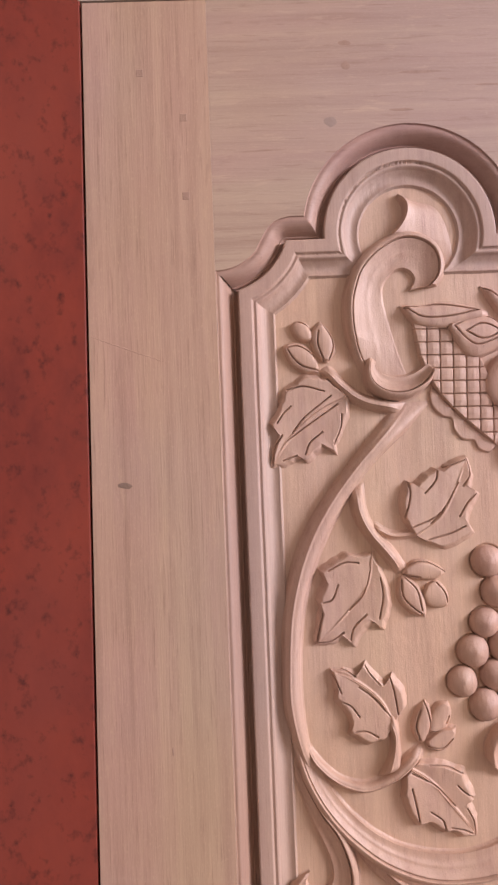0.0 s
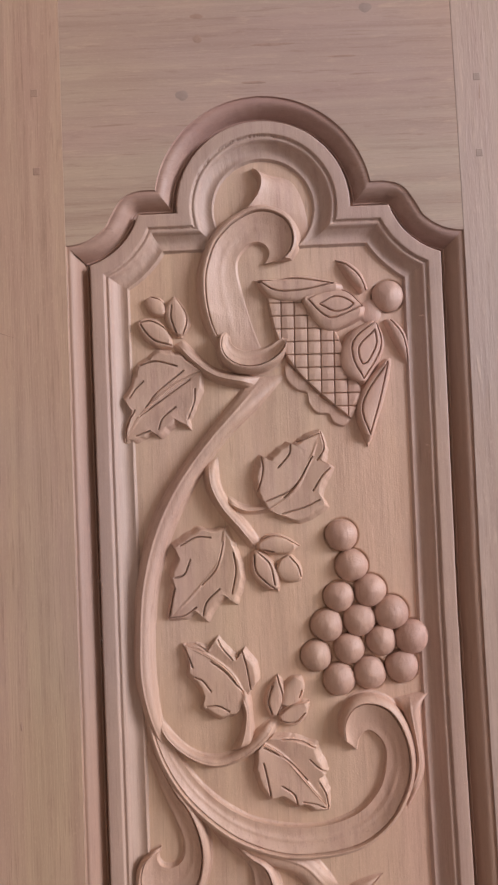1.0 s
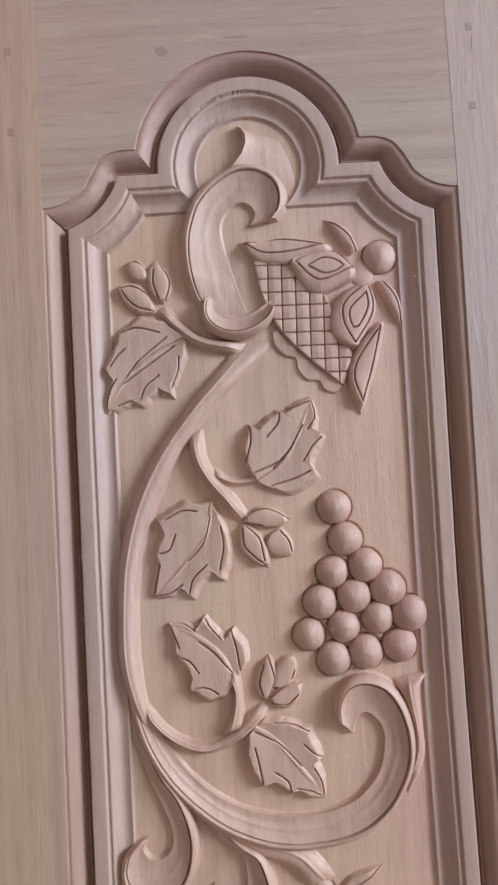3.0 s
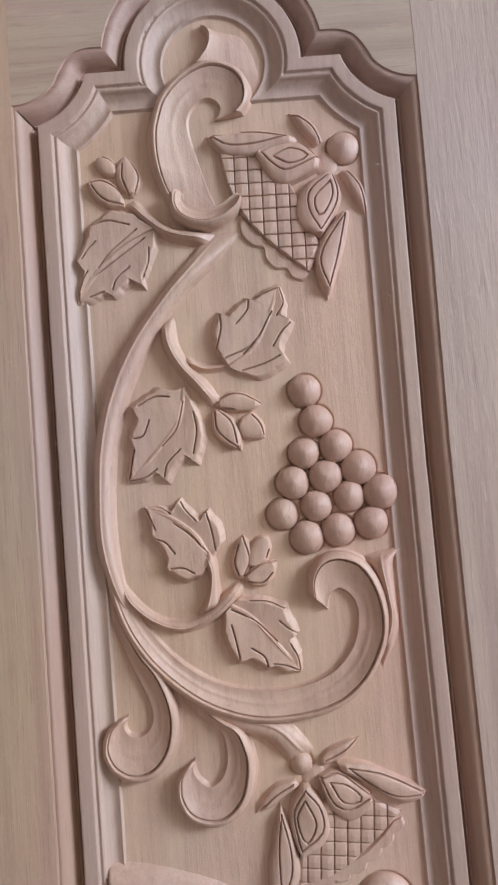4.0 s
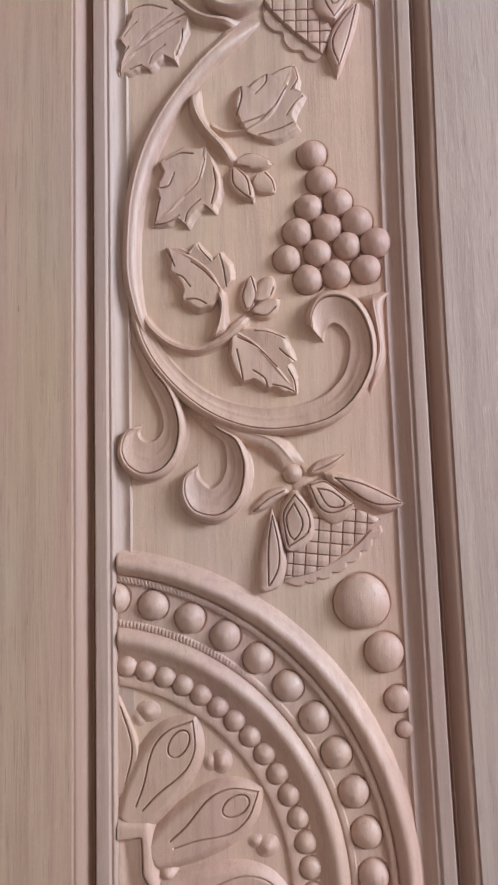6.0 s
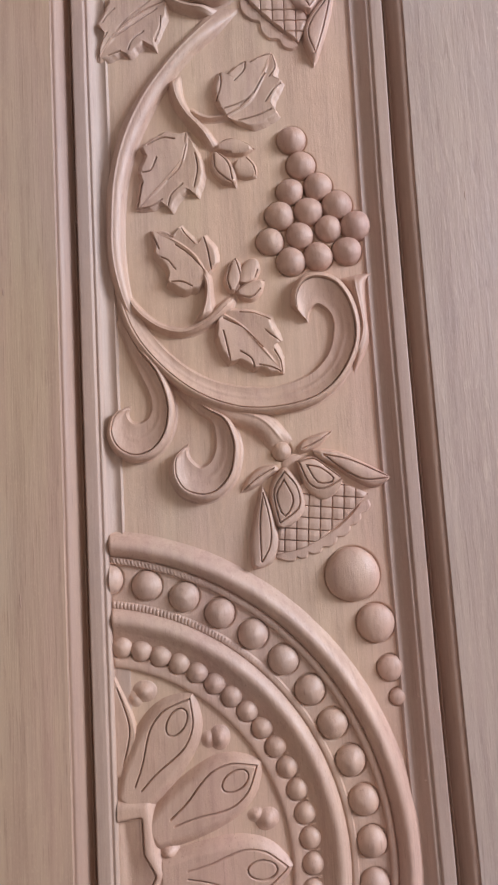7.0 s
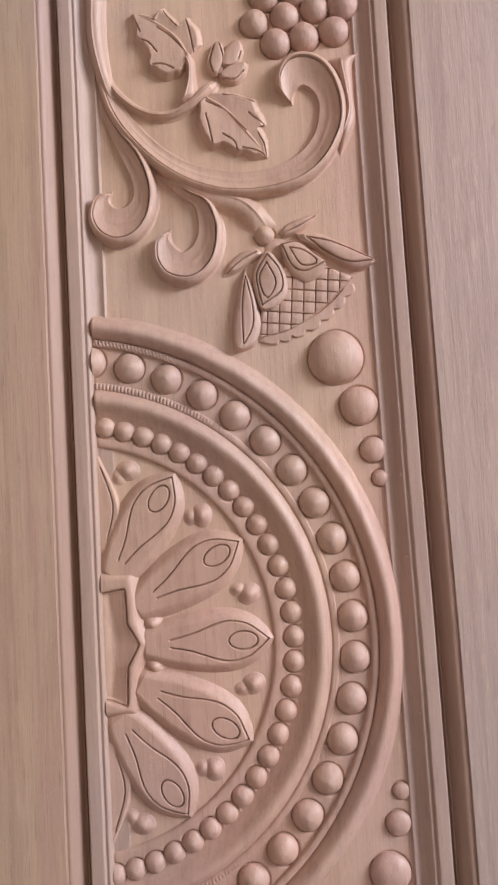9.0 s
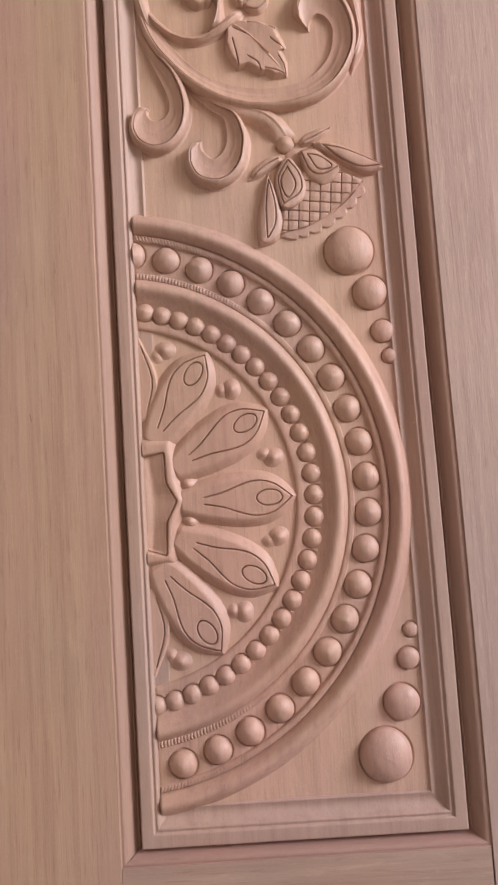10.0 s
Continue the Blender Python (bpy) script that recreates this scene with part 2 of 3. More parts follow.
def outline(d):
    """The edge of the panel's opening, d millimetres inwards: left side, top, right side, bottom."""
    foot = STEP - math.sqrt((OVOLO + d) ** 2 - d * d)
    low = BOTTOM + float(np.interp(d, (-1, 0, 21.5, 23, 40, 62), (-1, 0, 15, 16, 34, 58)))     # the bottom moulding is narrower
    left = [(d, low + (foot - low) * i / 360) for i in range(361)]
    a0, a1 = -math.acos(d / (OVOLO + d)), -math.asin(d / (OVOLO + d))
    arc = [((OVOLO + d) * math.cos(a0 + (a1 - a0) * i / 60), STEP + (OVOLO + d) * math.sin(a0 + (a1 - a0) * i / 60)) for i in range(61)]
    dz = STEP - d - CENTRE
    b0 = math.atan2(dz, -math.sqrt((ARCH - d) ** 2 - dz * dz))
    if b0 < 0:
        b0 += 2 * math.pi
    arch = [(MIDDLE + (ARCH - d) * math.cos(b0 + (math.pi / 2 - b0) * i / 160), CENTRE + (ARCH - d) * math.sin(b0 + (math.pi / 2 - b0) * i / 160)) for i in range(161)]
    step = [(arc[-1][0] + (arch[0][0] - arc[-1][0]) * i / 30, STEP - d) for i in range(1, 30)]
    half = arc + step + arch
    soft = int(12 * (1 - d / 24)) if d < 22 else 0              # the outer corner is rounded
    if soft > 0:
        line = np.array(half)
        for _ in range(3):
            turned = line.copy()
            for i in range(34, 84):
                turned[i] = line[i - soft:i + soft + 1].mean(0)
            w = np.clip(np.minimum(np.arange(len(line)) - 34, 83 - np.arange(len(line))) / 10, 0, 1)[:, None]
            line = line * (1 - w) + turned * w
        half = [tuple(q) for q in line]
    top = half + [(2 * MIDDLE - x, z) for x, z in half[-2::-1]]
    right = [(2 * MIDDLE - x, z) for x, z in left[::-1]]
    bottom = [(W - d + (2 * d - W) * i / 120, low) for i in range(121)]
    return left, top, right, bottom


def bowed(x, z):
    """How far, in millimetres, the wood beside the right edge of the panel has warped inwards at a height."""
    side = np.clip((np.asarray(x, float) - 330) / 25, 0, 1) * np.clip((500 - np.asarray(x, float)) / 60, 0, 1)
    return side * np.interp(z, (200, 420, 600, 760, 950, 1200, 1350, 1450, 1600, 1720), (1.5, 0.8, -0.6, -3.0, -4.4, -5.4, -5.2, -3.8, -1.6, 0))


def ragged(n, seed, knots):
    """A row of n random values, smooth over n / knots of them."""
    r = np.random.RandomState(seed)
    return np.interp(np.linspace(0, knots, n), np.arange(knots + 1), r.uniform(-1, 1, knots + 1))


def sweep(name, profile, side, material, parent, label="", rough=0.15, chips=(), ticks=(), plain_at=None):
    """A moulding along one side of the opening: profile rows of (millimetres inwards, millimetres to the front).
    chips: stretches of the profile, in millimetres inwards, whose edge the plane left uneven;
    ticks: stretches where the chisel, working across the grain, left short cuts; plain_at: heights between which the cove is cut away."""
    count = len(outline(0)[side])
    P = np.zeros((count, len(profile), 3))
    fade = np.clip(np.minimum(np.arange(count), np.arange(count)[::-1]) / 5, 0, 1)
    for j, (d, y) in enumerate(profile):
        line, near = np.array(outline(d)[side]), np.array(outline(d + 1)[side])
        inward = near - line
        off = 0.12 * ragged(count, 11 + side, count // 4)
        for lo, hi, size in chips:
            if lo <= d <= hi:
                off = off + size * ragged(count, 50 + int(lo) + side, count // 2) + 0.5 * size * ragged(count, 90 + side, count // 12)
        line = line + inward * (off * fade)[:, None]
        P[:, j, 0], P[:, j, 2] = (line[:, 0] + bowed(line[:, 0], line[:, 1])) * MM, line[:, 1] * MM
        y = y + rough * -wobble(line[:, 0], line[:, 1], 60, 40)
        for lo, hi, size in ticks:
            if lo <= d <= hi:
                cut = np.clip(ragged(count, 70 + int(lo), count - 1), 0, 1) * (0.35 + 0.65 * np.clip(0.5 + 1.5 * ragged(count, 71 + int(lo), count // 40), 0, 1))
                y = y - size * cut * fade
        if plain_at and d > 45:
            y = y - (y - min(0.6, float(np.mean(y)))) * np.clip(np.minimum(line[:, 1] - plain_at[0], plain_at[1] - line[:, 1]) / 9, 0, 1)
        P[:, j, 1] = -y * MM
    return part(name, facing(grid_mesh(name, P)), material, parent, label)


def curve_profile(d0, y0, d1, y1, n, bulge):
    """n points from one corner of a profile to the next, bowed out (+) or hollow (-)."""
    out = []
    for i in range(n + 1):
        u = i / n
        out.append((d0 + (d1 - d0) * u, y0 + (y1 - y0) * u + bulge * math.sin(math.pi * u)))
    return out


# stile edge, quirk, ovolo, fillet, deep groove
def mould(low, bend):
    return [(-0.3, 12), (0, 19.6), (0.4, 19.0), (1.0, 18.1), (2.4, 18.1)] + [(3 + 13.4 * i / 12, low + (18.2 - low) * (1 - (i / 12) ** bend)) for i in range(13)] \
        + [(17.0, low - 0.8), (18.4, low - 0.5), (18.9, low - 1.2), (19.5, low - 3.2), (23.2, low - 3.8)]


# flat band, groove, bead, cove, small fillet down to the ground
BAND = [(22.6, -6), (22.9, 11.2), (23.4, 12.4), (24.2, 12.85), (25.0, 12.9), (31, 12.9), (35.4, 12.9), (36.2, 12.85), (36.9, 12.65), (37.4, 12.1), (37.8, 10.9), (38.8, 10.0), (39.7, 10.0)] \
    + curve_profile(40.0, 10.1, 44.4, 8.2, 6, 1.5) + [(44.9, 7.1)] + curve_profile(45.3, 6.7, 59.0, 2.7, 12, -2.8) \
    + [(59.8, 3.1), (60.5, 2.9), (61.1, 1.4), (62.0, 0.4), (63.2, -0.6), (64.5, -1.4)]
def oval(name, x, z, rx, rz, tilt, material, parent):
    """A thin stain, scratch or knot in the face of the wood."""
    q, w = np.linspace(0, 1, 4)[None], np.linspace(0, 2 * math.pi, 24, endpoint=False)[:, None]
    u, v = rx * q * np.cos(w) * (1 + 0.1 * np.sin(2 * w + x)), rz * q * np.sin(w) * (1 + 0.1 * np.cos(3 * w + z))
    c, s = math.cos(radians(tilt)), math.sin(radians(tilt))
    P = np.stack([x + u * c - v * s, -20.2 + 0.25 * q ** 6 + 0 * w, z + u * s + v * c], -1)
    return part(name, facing(grid_mesh(name, P * MM, close=True)), material, parent)


for x0, x1, pegs in ((door_left, -0.2, [(-28, 1898), (-28, 1813), (-73, 1948)]), (W + 0.2, door_right, [(443, 1897), (441, 1814)])):
    stile = part("stile", box_mesh("stile", x0 * MM, x1 * MM, FACE, 0.02, 0, door_top * MM, 0.0004), wood_upright if x0 < 0 else wood_sheen_grey, door, "planed upright with pinkish grain")
    if x0 > 0:                                                   # cut into lengths, so that it can follow the warp
        bm = bmesh.new()
        bm.from_mesh(stile.data)
        for k in range(1, 40):
            bmesh.ops.bisect_plane(bm, geom=bm.verts[:] + bm.edges[:] + bm.faces[:], plane_co=(0, 0, k * 0.05), plane_no=(0, 0, 1))
        for v in bm.verts:
            v.co.x += float(bowed(v.co.x / MM, v.co.z / MM)) * MM
        bm.to_mesh(stile.data)
        bm.free()
    for v in stile.data.vertices:                                # the outer edge leans a little
        if v.co.x < -0.1:
            v.co.x += 0.0045 * (v.co.z - 1.5)
    for x, z in pegs:
        part("peg", box_mesh("peg", (x - 5) * MM, (x + 5) * MM, FACE - 0.0002, FACE + 0.01, (z - 5.5) * MM, (z + 5.5) * MM, 0.0018), wood_peg if x0 < 0 else wood_peg_grey, stile, "square wooden peg")
    if x0 < 0:
        for x, z, rx, rz, tilt in ((-101, 1510, 8.5, 3.4, -10), (-93, 1651, 42, 0.5, -21), (-84, 720, 1.2, 6, 8), (-60, 1240, 1, 5, 0), (-118, 1000, 1.4, 4, 0), (-48, 900, 0.8, 9, 2)):
            oval("scratch" if rx > 20 else "stain", x, z, rx, rz, tilt, graphite if rx < 9 and rz < 4 else wood_peg, stile)
    else:
        for x, z, rx, rz, tilt in ((445, 1880, 0.8, 9, -3), (470, 1330, 0.8, 6, 0), (520, 1045, 0.9, 8, 3), (480, 760, 0.8, 7, 0)):
            oval("stain", x, z, rx, rz, tilt, wood_peg, stile)
top = np.array(outline(0)[1])
P = np.zeros((len(top), 6, 3))
for j, (u, y) in enumerate(((0, 0.02), (0, FACE + 0.0002), (0.33, FACE), (0.66, FACE), (1, FACE + 0.0002), (1, 0.02))):
    P[:, j] = np.stack([top[:, 0], np.full(len(top), y / MM), top[:, 1] * (1 - u) + door_top * u], -1) * MM
rail = part("rail", facing(grid_mesh("rail", P)), wood_across, door, "wide top rail cut to a stepped arch")
for x, z in ((328, 1978), (128, 1889)):
    oval("knot", x, z, 6.5, 5.5, 0, wood_peg_grey, rail)
for x, z, rx, rz in ((227, 1941, 24, 1.8), (147, 1975, 7, 3), (147, 1950, 5, 5), (205, 1900, 14, 1.4), (300, 1925, 18, 1.2)):
    oval("stain", x, z, rx, rz, 0, wood_peg, rail)
part("rail", box_mesh("rail", 0, W * MM, FACE + 0.0003, 0.02, 0, BOTTOM * MM, 0.0008), wood_across, door, "plain bottom rail with level grain")
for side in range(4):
    # left profile set lower than the others, to deepen the shade in its groove
    sweep("moulding", mould(1.0, 1.5) if side == 0 else mould(4.2, 2.2), side, wood_shaded_upright if side in (0, 2) else wood_shaded_across, door, chips=[(-1, 1.2, 0.25)])

# ---- the carved panel ----
RING, OUTER = (8.4, 608.3), (0.2, 607.2)            # centres of the inner and the outer rounds
BIG, SMALL = 311.6, 239.4
big_beads = [a + 0.015 * min(a, 0) for a in (82.2 - 7.87 * i for i in range(22))]
small_beads = [a + 0.012 * min(a, 0) for a in (79.4 - 5.69 * i + 2.3 * math.sin(2 * math.pi * (i - 1) / 27) for i in range(30))]
cut_rings = []          # round cuts in the ground of the carving: x, z, radius


def knife(d, half=0.62, deep=3.9):
    return deep * np.exp(-(d / half) ** 2)


reliefs = []


def relief(name, left, right, mid=None, cuts=(), high=8, form="dome", sharp=False, hatch=None, run=0.0):
    """A carved form between two edges that run the same way; heights and sizes in millimetres."""
    reliefs.append(name)
    rough_len = max(np.hypot(*np.diff(np.array(e, float), axis=0).T).sum() for e in (left, right))
    n = int(min(620, max(30, rough_len / 0.5)))
    even = not (form in ("scoop", "round") and len(left) == len(right) > 4)
    a, b = smooth_line(left, n, sharp, even), smooth_line(right, n, sharp, even)
    if form == "scoop":
        way = a - b
        a = a + 3.6 * way / np.maximum(np.hypot(*way.T), 6.0)[:, None]
    if form == "leaf":                                        # small teeth and nicks along the edge
        for e, seed in ((a, 5), (b, 6)):
            way = np.gradient(e, axis=0)[:, ::-1] * (1, -1)
            way = way / np.maximum(np.hypot(*way.T), 1e-6)[:, None]
            e += (0.8 * ragged(n, seed + len(reliefs), n // 9))[:, None] * way
    c = smooth_line(mid, n) if mid else 0.5 * (a + b)
    wide = np.hypot(*(a - b).T).max()
    m = int(min(200, max(12, wide / 0.5)))
    v = np.linspace(-1, 1, 2 * (m // 2) + 1)
    k = np.abs(v)[None, :, None]
    XZ = np.where(v[None, :, None] < 0, c[:, None] + k * (a - c)[:, None], c[:, None] + k * (b - c)[:, None])
    X, Z = XZ[..., 0], XZ[..., 1]
    half = np.where(v[None] < 0, np.hypot(*(a - c).T)[:, None], np.hypot(*(b - c).T)[:, None])
    edge = (1 - np.abs(v))[None] * half                      # distance to the edge
    s = np.linspace(0, 1, n)[:, None]
    if form == "scoop":                                       # rolled outer edge, a knife line, a hollow body
        u = (v[None] + 1) / 2
        across = u * 2 * half
        roll = np.minimum(8.4, 0.62 * half)
        size = np.clip(2 * half / 13, 0.3, 1)
        edge_roll = np.sqrt(np.clip(1 - (1 - across / roll) ** 2, 0, 1))
        w = np.clip((across - roll) / np.maximum(2 * half - roll, 1e-6), 0, 1)
        body = 0.86 - 0.50 * np.sin(np.minimum(w * 1.15, 1) * math.pi / 2) + 0.045 * np.exp(-((w - 0.5) / 0.1) ** 2) * np.clip(half / 9 - 0.6, 0, 1) * np.clip((0.72 - s) / 0.2, 0, 1)
        if run:                                               # the hollow runs out into the ground
            body = body * (1 - w ** 1.5 * np.clip((run - s) / (0.8 * run), 0, 1))
        H = high * size * np.where(across < roll, 0.25 + 0.75 * edge_roll, body) - knife(across - roll, 0.7, 3.0 * size)
        H = H * np.clip(0.3 + edge / 1.0 + (run > 0), 0, 1) * np.clip(0.15 + s / 0.14, 0, 1)
    elif form == "round":
        H = high * np.sqrt(np.clip(1 - (np.abs(v)[None] * 0.97) ** 2.2, 0, 1)) * np.clip(half / 6, 0.45, 1)
        H = H + 0.8 * np.exp(-((v[None] + 0.25) / 0.13) ** 2)
        H = H * np.sin(np.clip(np.minimum(s / 0.16, (1 - s) / 0.2), 0, 1) * math.pi / 2)
    elif form == "leaf":
        k1 = np.abs(v)[None]
        fold = np.where(v[None] < 0, 0.84 + 0.28 * k1, 0.50 + 0.30 * k1)      # the halves tilt against each other
        H = high * fold * (0.3 + 0.7 * np.sin(np.clip(edge / 5.5, 0, 1) * math.pi / 2)) * (1 - 0.15 * s)
        H = H + knife(v[None] * half - 0.6, 1.3, 1.5) * np.clip((0.9 - s) / 0.2, 0, 1)      # the midrib
    elif form == "slope":                                     # proud first edge that runs out into the ground
        u = (v[None] + 1) / 2
        H = high * (1 - 0.95 * u ** 0.8) * np.clip(0.5 + u * 2 * half / 2.5, 0, 1) * np.clip(s / 0.25, 0, 1)
    elif form == "pad":
        H = high * (0.12 + 0.88 * np.sin(np.clip(edge / 12, 0, 1) * math.pi / 2)) * np.ones_like(X) * np.clip(0.6 + s / 0.12, 0, 1)
    elif form == "flat":
        H = high * np.clip(0.5 + edge / 2.4, 0, 1) * np.ones_like(X) * np.clip(0.7 + np.minimum(s, 1 - s) * 8, 0, 1)
    else:
        H = high * (0.5 + 0.5 * np.sqrt(np.clip(1 - np.abs(v)[None] ** 2.2, 0, 1))) * np.clip(half / 4.5, 0.35, 1)
        H = H * np.clip(0.6 + np.minimum(s, 1 - s) * 5, 0, 1)
    H = {"leaf": 1.15, "dome": 1.15, "flat": 0.8}.get(form, 1.4) * H + 0.25 * wobble(X, Z, 38, len(reliefs)) * np.clip(edge / 3, 0, 1)
    for line in cuts:
        H = H - knife(distance_to(X, Z, smooth_line(line, 3 * len(line), sharp and form == "flat")))
    if hatch:
        x0, z0, up, level, step = hatch
        for angle in (up, level):
            q = (X - x0) * -math.sin(radians(angle)) + (Z - z0) * math.cos(radians(angle))
            f = np.abs((q / step + 0.5) % 1 - 0.5) * step
            H = H - knife(f, 0.5, 2.5) + 0.7 * (f / step * 2 - 0.5)
    H = np.maximum(H, 0.1)
    P = np.stack([X, -H, Z], -1)
    spread = 3.6 if form in ("scoop", "round", "slope", "leaf") else 2.6 if form == "dome" else 1.5
    for edge_line, way, first in ((P[:, :1], a - b, True), (P[:, -1:], b - a, False)):      # the foot runs out softly into the ground
        d = way / np.maximum(np.hypot(*way.T), 4.0)[:, None]
        feet = []
        for out, keep in ((0.28, 0.55), (0.6, 0.2), (1.0, 0.0)):
            foot = edge_line.copy()
            foot[:, 0, 0] += out * spread * d[:, 0]
            foot[:, 0, 2] += out * spread * d[:, 1]
            foot[:, 0, 1] = keep * edge_line[:, 0, 1] + (1.2 if keep == 0 else 0)
            feet.append(foot)
        P = np.concatenate(feet[::-1] + [P], 1) if first else np.concatenate([P] + feet, 1)
    cap0, cap1 = P[:1].copy(), P[-1:].copy()
    cap0[..., 1] = cap1[..., 1] = 1.6
    P = np.concatenate([cap0, P, cap1], 0) * MM
    return part(name, facing(grid_mesh(name, P, sharp=50)), wood_carved, panel)


def dome(name, x, z, r, high, cut=True, soft=False, cone=0.28, material=None):
    """A rounded boss with a knife cut round its foot."""
    if cut:
        cut_rings.append((x, z, r))
    n, m = (36, 11) if r > 8 else (24, 8)
    q = np.linspace(0, 1, m)[None]
    a = np.linspace(0, 2 * math.pi, n, endpoint=False)[:, None]
    rr = r * np.sin(q * math.pi / 2) * (1 + 0.02 * np.sin(3 * a + x) + 0.015 * np.sin(2 * a + z))
    h = high * ((1 - cone) * np.cos(q * math.pi / 2) ** 0.9 + cone * (1.17 - np.sqrt(np.sin(q * math.pi / 2) ** 2 + 0.03))) + 0.25 * wobble(rr * np.cos(a) + x, rr * np.sin(a) + z, 14, int(x + z)) * (1 - q)
    if soft:
        rr, h = r * q * (1 + 0.08 * np.sin(2 * a + x)), high * (0.5 + 0.5 * np.cos(math.pi * q)) + 0 * a
    P = np.stack([x + rr * np.cos(a), -h, z + rr * np.sin(a)], -1)
    P[..., 0] = np.maximum(P[..., 0], 45.2)      # cut off by the border
    P[:, -1, 1] = 1.8
    P[:, 0] = P[:, 0].mean(0)
    return part(name, facing(grid_mesh(name, P * MM, close=True)), material or wood_carved, panel)


panel = tagged(new("panel"), "tall carved panel with grapevine, bell flowers and beaded half medallion")
panel.parent = door
for side in range(4):
    sweep("panel_border", BAND, side, wood_border, panel, chips=[(37.3, 38.0, 0.25), (59.0, 63, 0.15)] if side == 1 else [], plain_at=(248, 962) if side == 0 else None,
          ticks=[(37.3, 39.8, 1.3), (45, 58, 0.35)] if side == 1 else [])

# ---- vines, leaves, flowers and fruit on the panel ----
relief("carved_scroll", [(157, 1618), (145, 1645), (140, 1672), (140, 1696), (144, 1714), (152, 1734), (168, 1752), (189, 1765), (207, 1769), (224, 1765), (237, 1755), (243, 1739), (241, 1723), (233, 1712)],
       [(202, 1609), (193, 1633), (185, 1661), (179, 1688), (177, 1703), (178, 1714), (183, 1723), (192, 1731), (202, 1733), (210, 1729), (214, 1722), (213, 1716), (211, 1712), (209, 1709)], high=10, form="scoop", run=0.6)
relief("carved_volute", [(167, 1638), (160, 1631), (157, 1617), (161, 1605), (175, 1595), (193, 1593), (210, 1599), (223, 1611), (228, 1628)],
       [(170, 1636), (168, 1630), (169, 1625), (176, 1618), (186, 1615), (199, 1616), (210, 1620), (219, 1626), (227, 1630)], high=14, form="scoop")
relief("carved_plume", [(181, 1759), (190, 1768), (199, 1777), (206, 1789), (207, 1802), (200, 1814)],
       [(255, 1734), (254, 1756), (249, 1780), (238, 1799), (217, 1807), (200, 1815)], high=9, form="slope")
relief("bud_petal", [(112, 1633), (102, 1648), (100, 1665), (110, 1679)],
       [(116, 1633), (124, 1646), (121, 1662), (110, 1679)],
       cuts=[[(112, 1635), (106, 1653), (107, 1667)], [(117, 1635), (122, 1648), (121, 1660), (111, 1677)]], high=7)
relief("bud_petal", [(106, 1631), (97, 1647), (84, 1655), (68, 1653)],
       [(106, 1623), (90, 1624), (76, 1635), (68, 1653)],
       cuts=[[(107, 1632), (98, 1644), (84, 1652), (73, 1650)], [(105, 1625), (89, 1630), (79, 1639), (73, 1649)]], high=7)
relief("stem", [(106, 1626), (126, 1603), (151, 1585), (194, 1574)],
       [(116, 1631), (135, 1610), (157, 1595), (198, 1587)], high=8, form="round")
relief("carved_leaf", [(134, 1599), (113, 1616), (92, 1621), (68, 1606), (66, 1598), (56, 1578), (51, 1570), (61, 1560), (54, 1541), (51, 1523)],
       [(138, 1595), (137, 1577), (131, 1565), (121, 1546), (122, 1535), (109, 1544), (89, 1526), (84, 1533), (65, 1524), (51, 1523)],
       mid=[(136, 1597), (102, 1580), (70, 1552), (51, 1523)],
       cuts=[[(71, 1604), (88, 1608), (110, 1602)], [(59, 1570), (66, 1580), (74, 1587)], [(128, 1577), (127, 1564), (119, 1545)], [(107, 1559), (93, 1548), (88, 1536)], [(64, 1557), (56, 1543), (53, 1525)], [(64, 1530), (79, 1535)], [(124, 1588), (92, 1567), (69, 1551)], [(117, 1597), (88, 1575), (75, 1559)]], high=8, form="leaf", sharp=True)
relief("vine_stem", [(189, 1587), (161, 1555), (129, 1518), (95, 1473), (73, 1429), (59, 1373), (55, 1321), (55, 1274), (66, 1230), (83, 1191)],
       [(224, 1589), (193, 1555), (163, 1527), (139, 1499), (117, 1465), (94, 1419), (80, 1372), (74, 1319), (74, 1273), (80, 1229), (93, 1201)], high=10, form="round")
relief("vine_scroll", [(58, 1268), (76, 1197), (105, 1151), (144, 1116), (189, 1096), (234, 1092), (279, 1100), (311, 1122), (332, 1156), (337, 1187), (331, 1217), (317, 1239), (296, 1248), (277, 1244), (266, 1228), (265, 1211)],
       [(71, 1258), (93, 1203), (124, 1161), (163, 1133), (208, 1121), (248, 1122), (281, 1134), (303, 1158), (310, 1186), (308, 1200), (302, 1209), (294, 1214), (288, 1212), (283, 1206), (281, 1200), (280, 1195)], high=11, form="scoop")
relief("tendril", [(323, 1245), (333, 1219), (338, 1187), (328, 1151)],
       [(363, 1252), (349, 1236), (348, 1201), (348, 1169), (330, 1132)], high=8, form="round")
relief("stem", [(134, 1497), (137, 1472), (148, 1449), (165, 1427), (182, 1405)],
       [(147, 1503), (149, 1475), (159, 1453), (175, 1434), (191, 1410)], high=9, form="round")
relief("stem", [(155, 1455), (178, 1444), (209, 1446)],
       [(158, 1461), (178, 1450), (208, 1453)], high=7, form="round")
